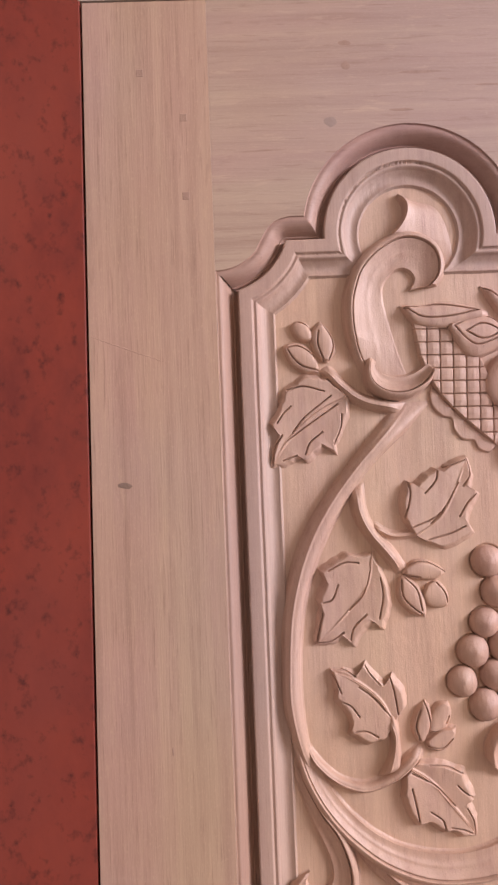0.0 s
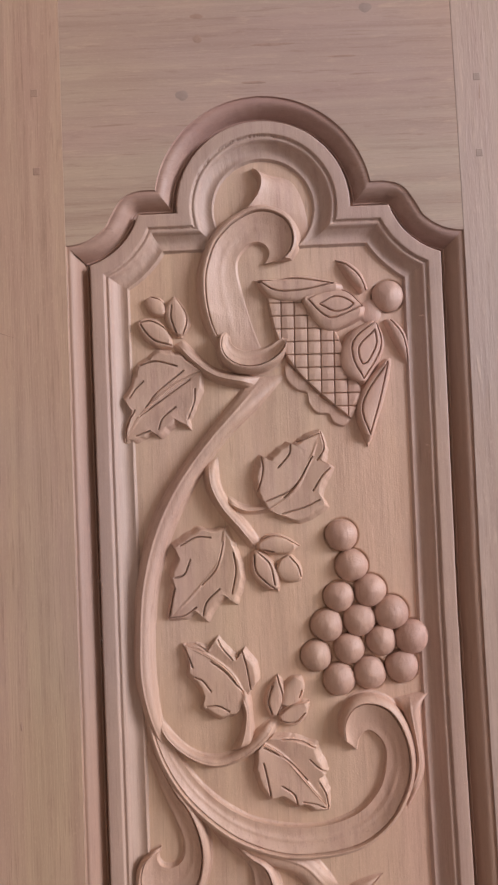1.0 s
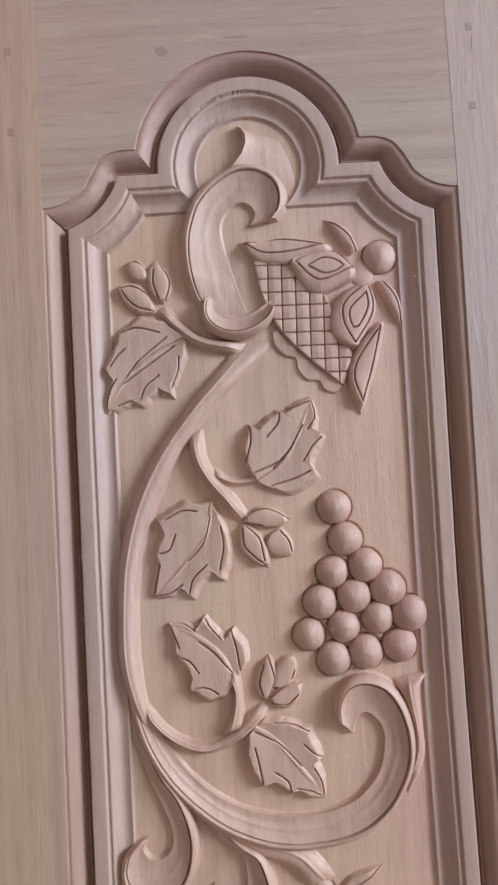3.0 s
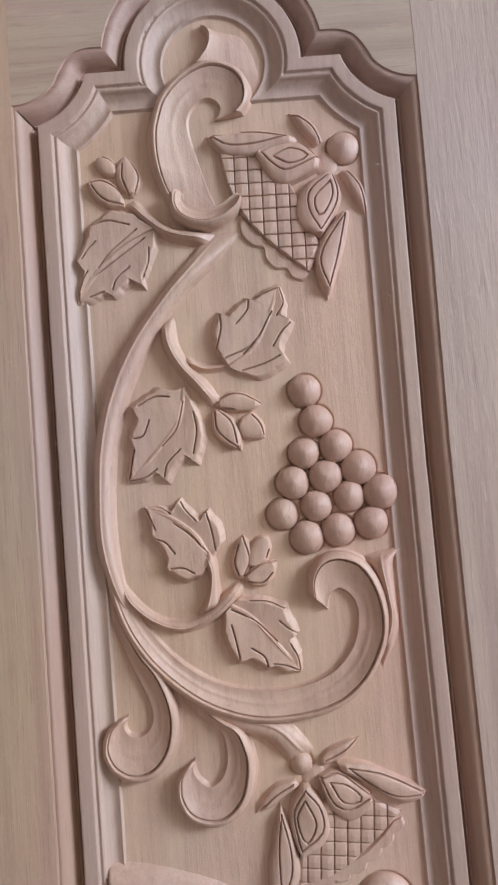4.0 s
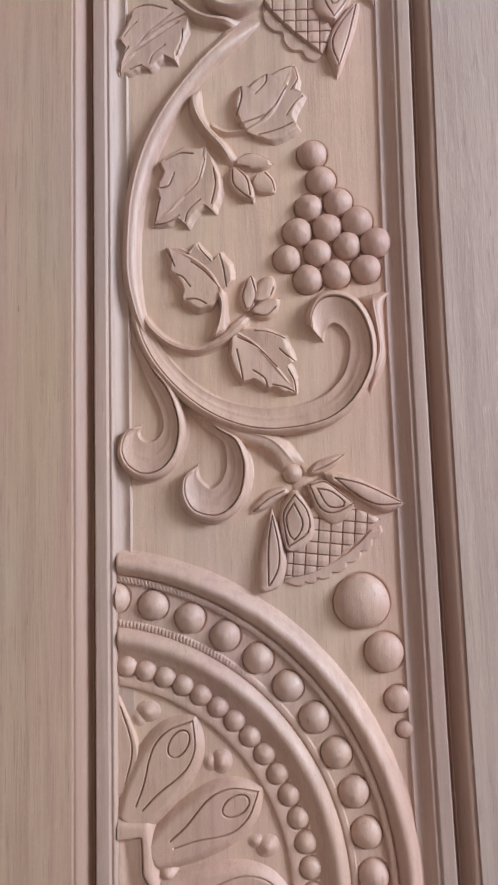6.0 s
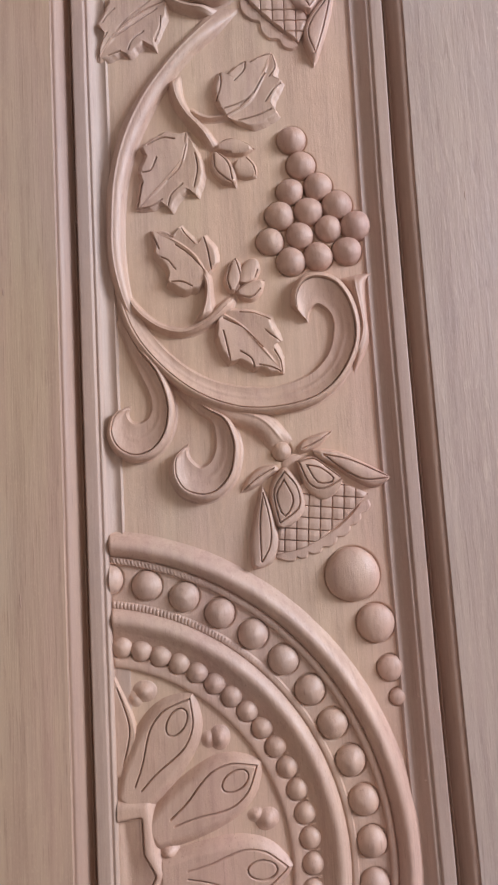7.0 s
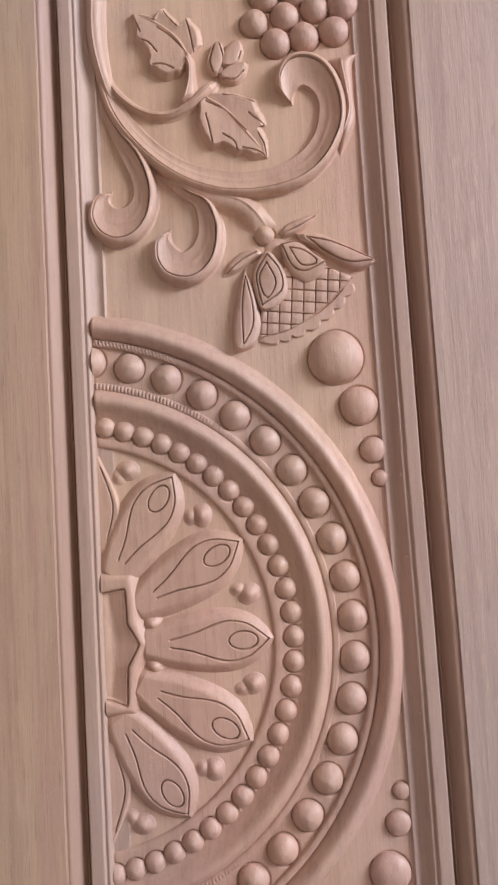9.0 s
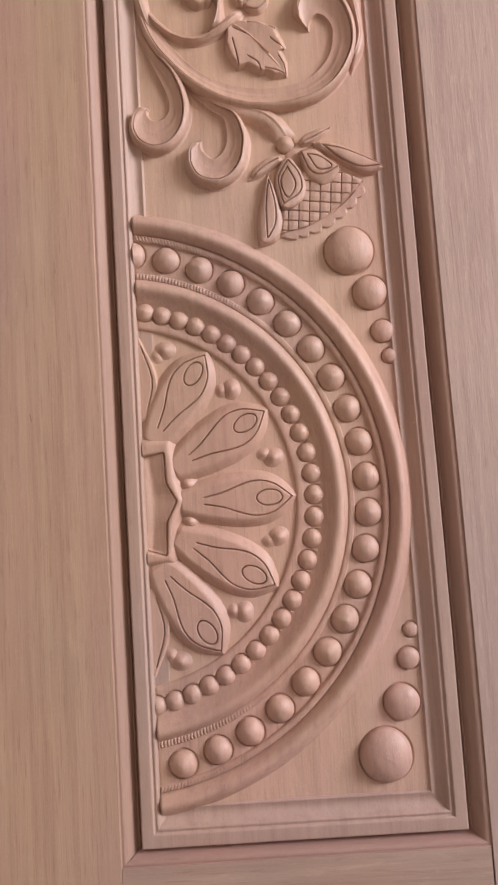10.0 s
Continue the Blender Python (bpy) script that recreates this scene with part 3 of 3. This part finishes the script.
relief("carved_leaf", [(197, 1448), (187, 1467), (187, 1489), (195, 1504), (202, 1499), (213, 1510), (225, 1517), (229, 1513), (241, 1522), (259, 1529)],
       [(209, 1440), (230, 1430), (250, 1438), (264, 1447), (257, 1459), (259, 1467), (271, 1489), (262, 1492), (265, 1509), (259, 1529)],
       mid=[(201, 1447), (227, 1464), (244, 1492), (259, 1529)],
       cuts=[[(195, 1502), (196, 1487), (190, 1466)], [(226, 1513), (224, 1503), (212, 1490)], [(234, 1516), (257, 1524)], [(259, 1526), (262, 1509), (254, 1496)], [(267, 1487), (258, 1479), (248, 1464)], [(254, 1454), (238, 1447), (214, 1441)], [(247, 1498), (234, 1475), (217, 1458)], [(249, 1500), (227, 1468), (198, 1455)]], high=8, form="leaf", sharp=True)
relief("carved_leaf", [(152, 1430), (140, 1428), (127, 1431), (111, 1423), (97, 1414), (103, 1401), (96, 1389), (94, 1380), (97, 1373), (93, 1356), (90, 1336)],
       [(155, 1431), (162, 1414), (169, 1395), (172, 1376), (162, 1349), (152, 1358), (139, 1346), (131, 1332), (122, 1345), (109, 1337), (90, 1336)],
       mid=[(153, 1430), (146, 1396), (123, 1368), (90, 1336)],
       cuts=[[(106, 1413), (123, 1421), (138, 1420)], [(116, 1398), (109, 1383), (99, 1380)], [(99, 1369), (92, 1340)], [(91, 1338), (107, 1340), (120, 1348)], [(161, 1403), (163, 1384), (158, 1361)], [(145, 1366), (131, 1353), (127, 1340)], [(151, 1414), (143, 1388), (127, 1371)]], high=8, form="leaf", sharp=True)
relief("bud_petal", [(185, 1410), (198, 1419), (213, 1418), (232, 1407)],
       [(185, 1406), (200, 1401), (218, 1400), (232, 1407)],
       cuts=[[(188, 1413), (200, 1418), (213, 1417), (230, 1407)], [(188, 1405), (203, 1402)]], high=7)
relief("bud_petal", [(181, 1403), (180, 1382), (192, 1366), (205, 1362)],
       [(186, 1405), (199, 1394), (207, 1377), (207, 1360)],
       cuts=[[(183, 1400), (184, 1383), (194, 1371), (203, 1364)], [(187, 1402), (199, 1389), (203, 1368)]], high=7)
relief("stem", [(71, 1238), (84, 1213), (109, 1192), (137, 1184), (168, 1194), (190, 1211), (201, 1228)],
       [(78, 1236), (92, 1217), (113, 1200), (138, 1194), (161, 1203), (181, 1220), (195, 1231)], high=8, form="round")
relief("stem", [(149, 1197), (161, 1217), (165, 1237), (159, 1256)],
       [(174, 1203), (173, 1231), (172, 1251), (165, 1268)], high=8, form="round")
relief("carved_leaf", [(166, 1248), (156, 1235), (140, 1233), (121, 1244), (124, 1254), (118, 1268), (107, 1279), (110, 1289), (104, 1311)],
       [(170, 1255), (183, 1270), (180, 1288), (168, 1304), (164, 1292), (155, 1299), (140, 1316), (135, 1301), (123, 1309), (104, 1311)],
       mid=[(168, 1252), (154, 1278), (133, 1296), (104, 1311)],
       cuts=[[(105, 1308), (110, 1299), (114, 1287)], [(107, 1310), (119, 1309), (130, 1302)], [(141, 1313), (145, 1305), (155, 1293)], [(166, 1300), (170, 1283), (173, 1261)], [(133, 1292), (149, 1279), (168, 1256)], [(116, 1277), (124, 1273), (132, 1262)], [(127, 1247), (139, 1247), (150, 1241)]], high=8, form="leaf", sharp=True)
relief("carved_leaf", [(176, 1197), (173, 1179), (179, 1161), (187, 1148), (199, 1151), (216, 1140), (222, 1142), (233, 1135), (249, 1135)],
       [(194, 1213), (209, 1213), (239, 1202), (240, 1195), (250, 1172), (242, 1172), (248, 1159), (250, 1148), (249, 1135)],
       mid=[(184, 1206), (203, 1193), (224, 1168), (249, 1135)],
       cuts=[[(183, 1187), (186, 1172), (189, 1154)], [(201, 1163), (213, 1154), (216, 1144)], [(240, 1163), (246, 1151), (248, 1138)], [(222, 1146), (235, 1143), (247, 1137)], [(203, 1209), (220, 1207), (237, 1199)], [(231, 1187), (238, 1180), (248, 1173)], [(184, 1202), (207, 1189), (227, 1167)]], high=8, form="leaf", sharp=True)
relief("bud_petal", [(193, 1232), (188, 1247), (193, 1264), (202, 1275)],
       [(199, 1232), (207, 1248), (207, 1263), (202, 1275)],
       cuts=[[(194, 1236), (191, 1249), (196, 1265)], [(199, 1234), (206, 1250), (201, 1273)]], high=7)
relief("bud_petal", [(200, 1234), (214, 1244), (234, 1247)],
       [(202, 1227), (217, 1223), (228, 1231), (234, 1247)],
       cuts=[[(201, 1234), (216, 1244), (233, 1246)], [(203, 1228), (217, 1226), (228, 1235)]], high=7)
relief("carved_curl", [(65, 1210), (87, 1172), (107, 1148), (118, 1120), (121, 1095), (114, 1069), (98, 1051), (77, 1046), (59, 1055), (50, 1071), (51, 1086), (59, 1098), (74, 1106)],
       [(62, 1205), (78, 1162), (90, 1135), (97, 1116), (98, 1102), (94, 1092), (86, 1087), (79, 1087), (74, 1089), (71, 1093), (70, 1097), (71, 1101), (74, 1104)], high=10, form="scoop")
relief("carved_curl", [(125, 1126), (158, 1100), (181, 1086), (191, 1065), (192, 1045), (185, 1020), (169, 1003), (151, 998), (130, 1005), (119, 1022), (119, 1037), (124, 1047), (137, 1059)],
       [(127, 1119), (149, 1096), (163, 1086), (168, 1072), (168, 1055), (163, 1042), (157, 1036), (150, 1033), (144, 1036), (139, 1041), (136, 1046), (135, 1052), (137, 1057)], high=10, form="scoop")
relief("stem", [(140, 1124), (189, 1103), (227, 1090), (256, 1057)],
       [(133, 1115), (177, 1086), (210, 1072), (232, 1046)], high=7, form="round")
relief("flower_bell", [(235, 976), (250, 1002), (274, 1013), (306, 1008)],
       [(227, 931), (268, 941), (304, 966), (335, 994)], high=7, form="flat", hatch=(237, 935, 85, -7, 13))
relief("flower_petal", [(258, 1048), (269, 1058), (287, 1064), (301, 1068)],
       [(261, 1043), (277, 1048), (290, 1057), (301, 1068)], cuts=[[(264, 1048), (281, 1055), (297, 1065)]], high=6)
relief("flower_petal", [(233, 1032), (215, 1028), (202, 1017), (192, 1002)],
       [(237, 1026), (223, 1018), (209, 1009), (192, 1002)], cuts=[[(231, 1028), (213, 1019), (197, 1006)]], high=6)
relief("flower_petal", [(217, 1010), (207, 975), (201, 946), (202, 917)],
       [(218, 1007), (227, 974), (231, 946), (222, 925), (202, 917)],
       cuts=[[(217, 1001), (212, 969), (211, 926)], [(217, 1001), (223, 969), (222, 944), (212, 926)]], high=9)
relief("flower_petal", [(240, 1028), (228, 1010), (226, 985), (232, 960)],
       [(246, 1028), (260, 1004), (262, 980), (249, 965), (232, 960)],
       cuts=[[(242, 1023), (230, 1004), (231, 982), (234, 967)], [(242, 1023), (255, 1005), (256, 983), (234, 967)], [(241, 1014), (232, 997), (239, 974), (250, 991), (241, 1014)]], high=10)
relief("flower_petal", [(256, 1035), (276, 1038), (293, 1025), (308, 1012)],
       [(257, 1029), (266, 1003), (283, 990), (299, 997), (308, 1012)],
       cuts=[[(259, 1033), (276, 1036), (293, 1023), (306, 1012)], [(259, 1033), (269, 1009), (284, 1002), (306, 1012)], [(267, 1029), (283, 1025), (297, 1011), (279, 1009), (267, 1029)]], high=10)
relief("flower_petal", [(276, 1046), (301, 1043), (326, 1031), (352, 1017), (364, 1010)],
       [(279, 1037), (299, 1027), (318, 1013), (341, 1002), (364, 1010)],
       cuts=[[(287, 1040), (309, 1022), (331, 1010), (357, 1010)], [(287, 1040), (318, 1032), (357, 1012)]], high=9)
relief("flower_bell", [(243, 1671), (259, 1649), (279, 1635), (292, 1600), (306, 1565)],
       [(209, 1673), (216, 1635), (231, 1600), (258, 1569), (292, 1538)], high=8, form="flat", hatch=(235, 1595, 88, -1, 14))
relief("flower_petal", [(311, 1673), (298, 1689), (285, 1711)],
       [(317, 1677), (310, 1695), (298, 1706), (285, 1711)], cuts=[[(315, 1676), (308, 1692), (296, 1703), (288, 1708)]], high=7)
relief("flower_petal", [(334, 1643), (344, 1618), (359, 1589)],
       [(342, 1644), (355, 1625), (359, 1589)], cuts=[[(340, 1642), (352, 1624), (357, 1594)]], high=7)
relief("flower_petal", [(290, 1683), (250, 1693), (220, 1691), (196, 1692)],
       [(291, 1676), (260, 1669), (237, 1666), (212, 1672), (196, 1692)],
       cuts=[[(201, 1689), (220, 1678), (249, 1678), (280, 1684)], [(201, 1689), (238, 1691), (280, 1684)]], high=9)
relief("flower_petal", [(313, 1657), (293, 1676), (269, 1675), (244, 1669)],
       [(311, 1647), (292, 1638), (273, 1633), (258, 1643), (244, 1669)],
       cuts=[[(252, 1667), (272, 1676), (293, 1675), (310, 1658)], [(252, 1667), (265, 1652), (279, 1646), (310, 1658)], [(264, 1661), (282, 1669), (300, 1660), (282, 1652), (264, 1661)]], high=11)
relief("flower_petal", [(320, 1643), (295, 1629), (284, 1605), (289, 1585), (307, 1573)],
       [(324, 1642), (331, 1620), (324, 1599), (307, 1573)],
       cuts=[[(323, 1641), (299, 1622), (297, 1601), (307, 1580)], [(323, 1641), (328, 1620), (323, 1603), (307, 1580)], [(321, 1631), (303, 1613), (308, 1594), (322, 1615), (321, 1631)]], high=11)
relief("flower_petal", [(333, 1601), (309, 1574), (299, 1545), (309, 1508)],
       [(338, 1601), (332, 1573), (321, 1540), (309, 1508)],
       cuts=[[(334, 1597), (310, 1565), (304, 1545), (311, 1521)], [(334, 1597), (323, 1556), (311, 1521)]], high=9)
relief("bud_petal", [(97, 1656), (85, 1660), (79, 1673), (85, 1680)],
       [(100, 1657), (100, 1667), (94, 1676), (85, 1680)],
       cuts=[[(85, 1678), (94, 1675), (100, 1668)]], high=6)
relief("bud_petal", [(209, 1393), (221, 1397), (231, 1385), (232, 1371)],
       [(205, 1384), (210, 1374), (220, 1370), (232, 1371)],
       cuts=[[(220, 1396), (228, 1386), (231, 1374)]], high=6)
relief("bud_petal", [(203, 1242), (207, 1259), (215, 1270), (226, 1273)],
       [(210, 1242), (222, 1247), (228, 1260), (226, 1273)],
       cuts=[[(223, 1250), (226, 1258)]], high=6)
relief("flower_frill", [(227, 1603), (244, 1583), (263, 1563), (291, 1540)],
       [(224, 1597), (226, 1583), (236, 1572), (247, 1568), (249, 1556), (257, 1546), (269, 1544), (274, 1535), (284, 1531), (292, 1536)], high=3.5, form="flat")
relief("flower_frill", [(228, 936), (251, 938), (274, 945), (298, 958), (314, 971), (325, 983)],
       [(229, 928), (241, 924), (248, 924), (251, 929), (256, 926), (262, 927), (264, 933), (270, 930), (278, 932), (280, 938), (288, 937), (296, 942), (297, 948), (305, 948), (312, 954), (312, 960), (319, 960), (325, 966), (325, 973), (332, 974), (337, 980), (335, 987)], high=3.5, form="flat", sharp=True)

for x, z, r in [(253, 1031, 13)]:
    dome("flower_base", x, z, r, 0.22 * r, cut=False)
for x, z, r in [(319, 1653, 13)]:
    dome("flower_base", x, z, r, 0.2 * r, cut=False)
for x, z, r in [(276, 1416, 17), (285, 1384, 17), (303, 1357, 17), (270, 1352, 16), (324, 1333, 18), (256, 1323, 17), (290, 1327, 17), (344, 1307, 18), (312, 1305, 16), (243, 1292, 16), (278, 1298, 16), (332, 1277, 17), (298, 1272, 17), (266, 1267, 17)]:
    dome("grape", x, z, r, 0.8 * r, cone=0.3, material=wood_fruit)
for x, z, r in [(241, 1047, 11)]:
    dome("flower_knob", x, z, r, 0.8 * r)
for x, z, r in [(339, 1669, 17)]:
    dome("flower_knob", x, z, r, 0.6 * r)
for x, z, r in [(311, 906, 30), (333, 852, 21), (345, 803, 14), (351, 772, 9), (351, 442, 9), (346, 409, 13), (334, 359, 21), (311, 300, 31)]:
    dome("corner_ball", x, z, r, 0.55 * r, cone=0.12)

# ---- the half medallion: two rolls, a beaded channel, petals ----
def ring(name, profile, centre, cuts=(), rows=1301):
    """A half ring round the medallion's centre; profile rows of (radius, height)."""
    rr = np.array([r for r, _ in profile], float)
    reach = np.arccos((45.4 - centre[0]) / rr)
    th = np.linspace(-1, 1, rows)[:, None] * reach[None]
    X, Z = centre[0] + rr * np.cos(th), centre[1] + rr * np.sin(th)
    H = np.array([h for _, h in profile], float)[None] + 0.14 * wobble(X, Z, 30, 7)
    for lo, hi in NOTCHED:                                     # chisel ticks along the lip, strongest near the ends
        on = ((rr > lo) & (rr < hi))[None] * np.clip((np.abs(th) - 0.75) / 0.45, 0, 1)
        H = H - 1.3 * on * np.clip(1.6 * np.sin(th * rr[None] / 0.64) - 0.3, 0, 1)
    for x, z, r in cuts:
        H = H - knife(np.hypot(X - x, Z - z) - r - 0.3, 0.8, 3.0)
    H = H * (0.7 + 0.3 * np.sin(np.clip((X - 45.4) / 3, 0, 1) * math.pi / 2))      # the ends run into the border
    P = np.stack([X, -H, Z], -1)
    ends = P[:1].copy(), P[-1:].copy()
    for e in ends:
        e[..., 1] = 1.6
    P = np.concatenate([ends[0], P, ends[1]], 0) * MM
    return part(name, facing(grid_mesh(name, P, sharp=50)), wood_carved, panel)


NOTCHED = [(330.5, 336.5), (280.5, 286.5)]
ring("outer_roll", [(327, -1.6), (328.5, 2.8), (329.5, 5.6), (331, 6.6), (333, 6.8), (335, 6.6), (336.2, 5.8), (337.2, 3.6)]
     + [(338 + 23 * i / 12, 4.4 + 10.6 * math.sin(math.pi * (0.06 + 0.9 * i / 12))) for i in range(13)] + [(362.4, 3.0), (364.6, 1.0), (366.6, -1.6)], OUTER)
ring("inner_roll", [(243, 0.5), (247, 2.6), (250.5, 3.6)] + [(252 + 26 * i / 12, 4.0 + 9.4 * math.sin(math.pi * (0.03 + 0.92 * (i / 12) ** 1.35))) for i in range(13)]
     + [(279.4, 3.4), (280.6, 4.8), (283, 5.0), (286, 4.8), (287.5, 2.6), (289, -1.6)], RING)

def on_ring(r, degrees, centre=RING):
    return centre[0] + r * math.cos(radians(degrees)), centre[1] + r * math.sin(radians(degrees))


round_beads = [(*on_ring(BIG, a, OUTER), 16.4) for a in big_beads] + [(*on_ring(SMALL, a), 11.6) for a in small_beads]
channel = [(216, -1.6), (218, 2.6), (220, 3.6), (223, 3.8), (230, 3.2), (240, 2.8), (252, 2.8), (288, 2.4), (310, 2.2), (330, 2.4)]
steps = [216, 217, *np.arange(218, 330.5, 1.15)]
ring("bead_channel", list(zip(steps, np.interp(steps, *zip(*channel)))), RING, [b for b in round_beads if b[0] > 40], 900)
for a in big_beads:
    x, z = on_ring(BIG, a, OUTER)
    if x > 42:
        dome("large_bead", x, z, 16.4, 13.5, cut=False)
for a in small_beads:
    x, z = on_ring(SMALL, a)
    if x > 44:
        dome("small_bead", x, z, 11.6, 9.5, cut=False)


def medallion_petal(degrees, start):
    """A pointed petal with an incised drop and an oval eye."""
    turn = radians(degrees)

    def at(r, w):
        return RING[0] + r * math.cos(turn) - w * math.sin(turn), RING[1] + r * math.sin(turn) + w * math.cos(turn)

    side = [(start, 17), (100, 24), (120, 29), (150, 33), (175, 32), (195, 25), (209, 13), (219, 0)]
    drop = [(107, 4), (130, 9), (155, 18), (172, 21), (190, 17), (204, 7), (212, 0)]
    eye = [(185 + 15.5 * math.cos(i * math.pi / 8), 9.5 * math.sin(i * math.pi / 8)) for i in range(17)]
    relief("medallion_petal", [at(r, w) for r, w in side], [at(r, -w) for r, w in side], mid=[at(start, 0), at(150, 0), at(219, 0)],
           cuts=[[at(r, w) for r, w in drop], [at(r, -w) for r, w in drop], [at(r, w) for r, w in eye]], high=6.0, form="pad")


for a, start in ((56.5, 83), (29.3, 77), (0.0, 74), (-29.3, 77), (-56.5, 83)):
    medallion_petal(a, start)
for a in (14.5, 43.0, -14.5, -43.0, 70.5, -70.5):
    for r, off, size in ((199, -0.7, 13.5), (189, 1.6, 9.5)):
        x, z = on_ring(r, a + off * (1 if a > 0 else -1))
        dome("petal_knob", x, z, size, 6.5 if size > 12 else 3.6, cut=False, soft=True)
for sign in (1, -1):                                            # slim petals cut by the panel's edge
    relief("medallion_petal", [(44, RING[1] + sign * 100), (43, RING[1] + sign * 150), (43, RING[1] + sign * 200)],
           [(58, RING[1] + sign * 98), (66, RING[1] + sign * 150), (46, RING[1] + sign * 204)],
           cuts=[[(52, RING[1] + sign * 112), (60, RING[1] + sign * 150), (48, RING[1] + sign * 192)]], high=6, form="flat")

# the medallion's bracket-shaped boss: a proud rim, a zigzag cut, a hollow that rises to the border
BZ = (532, 690)
zz, xx = np.meshgrid(np.arange(BZ[0] - 4, BZ[1] + 4, 0.6), np.arange(45.0, 112.0, 0.6), indexing="ij")
rim = [(528.0, 74.0), (535.0, 81.0), (566.0, 84.0), (587.0, 87.0), (611.0, 97.0), (635.0, 89.0), (658.0, 88.0), (680.0, 85.0), (689.0, 81.0)]
zig = [(40.0, 664.0), (70.0, 669.0), (71.0, 632.0), (83.0, 610.0), (70.0, 587.0), (68.0, 546.0), (40.0, 555.0)]
right_of = np.interp(zz, *np.array(rim).T)
edge = np.minimum(right_of - xx, np.minimum(BZ[1] - zz, zz - BZ[0]) + 0.05 * (right_of - xx))
along = np.clip((zz - BZ[0]) / (BZ[1] - BZ[0]), 0, 1)
valley = 46 + 9 * np.sin(along * math.pi)
inner = np.interp(zz, *np.array(sorted((q[1], q[0]) for q in zig[1:-1])).T)
k = np.clip((xx - valley) / np.maximum(inner - valley, 2), -1, 1.0)
inside = (xx < inner) & (zz < np.interp(xx, (zig[0][0], zig[1][0]), (zig[0][1], zig[1][1]))) & (zz > np.interp(xx, (zig[-1][0], zig[-2][0]), (zig[-1][1], zig[-2][1])))
hollow = np.where(k > 0, 3.8 + 5.4 * np.abs(k), 3.8 + 3 * np.clip((valley - xx) / 9, 0, 1))
top = 11.0 * np.sin(np.clip(edge / 12, 0, 1) * math.pi / 2) ** 1.3
H = np.where(inside, np.minimum(top, hollow), top)
for _ in range(26):                                             # worn soft by the scraper
    Q = np.pad(H, 1, mode="edge")
    H = (Q[:-2, 1:-1] + Q[2:, 1:-1] + Q[1:-1, :-2] + Q[1:-1, 2:] + 2 * H) / 6
H = H - knife(distance_to(xx, zz, smooth_line(zig, 200, True)), 0.75, 3.4) + 0.3 * wobble(xx, zz, 30, 77)
H = np.where(edge > -2, H, -1.5)
part("medallion_boss", facing(grid_mesh("medallion_boss", np.stack([xx, -H, zz], -1) * MM, sharp=60)), wood_carved, panel)
for x, z in [(96.0, 630.0), (97.0, 585.0)]:
    dome("petal_knob", x, z, 13, 7.5, cut=False, soft=True)

# ---- the panel's flat ground, hand-levelled, with the knife cuts round the bosses ----
xs, zs = np.arange(44, 378, 1.0), np.arange(240, 1845, 1.0)
Z, X = np.meshgrid(zs, xs, indexing="ij")
G = 0.4 * wobble(X, Z, 110, 3) + 0.15 * wobble(X, Z, 47, 4)
for x, z, r in cut_rings:
    i0, i1 = np.searchsorted(zs, (z - r - 4, z + r + 4))
    j0, j1 = np.searchsorted(xs, (x - r - 4, x + r + 4))
    d = np.hypot(X[i0:i1, j0:j1] - x, Z[i0:i1, j0:j1] - z)
    G[i0:i1, j0:j1] -= knife(d - r - 0.4, 0.8, 2.6)
P = np.stack([X, -G, Z], -1) * MM
part("panel_ground", facing(grid_mesh("panel_ground", P, sharp=70)), wood_ground, panel)


# ---- pale splinters that stand off the sawn edges ----
def splinter(x, y, z, length, turn, curl, parent):
    """A hair of torn wood, curved and tapered to a point."""
    P = np.zeros((9, 5, 3))
    for i in range(9):
        u = i / 8
        a = radians(turn) + curl * u
        r = 0.38 * (1 - 0.9 * u)
        for j in range(5):
            w = 2 * math.pi * j / 4
            P[i, j] = (x + length * u * math.cos(a) - r * math.cos(w) * math.sin(a), y - 1.6 * u - 0.6 * r * math.sin(w), z + length * u * math.sin(a) + r * math.cos(w) * math.cos(a))
    part("splinter", facing(grid_mesh("splinter", P * MM)), wood_carved, parent)


rs = np.random.RandomState(21)
for x, y, side in ((419.0, -19.8, 1), (395.6, -12.6, 1), (23.6, -12.6, -1), (374.5, -9.8, -1)):
    for z in rs.uniform(320, 1720, 7):
        for _ in range(rs.randint(1, 3)):
            splinter(x + float(bowed(x, z)), y, z + rs.uniform(-4, 4), rs.uniform(2.5, 5.5), 90 + side * rs.uniform(20, 100) * rs.choice((-1, 1)), rs.uniform(-1, 1), panel)
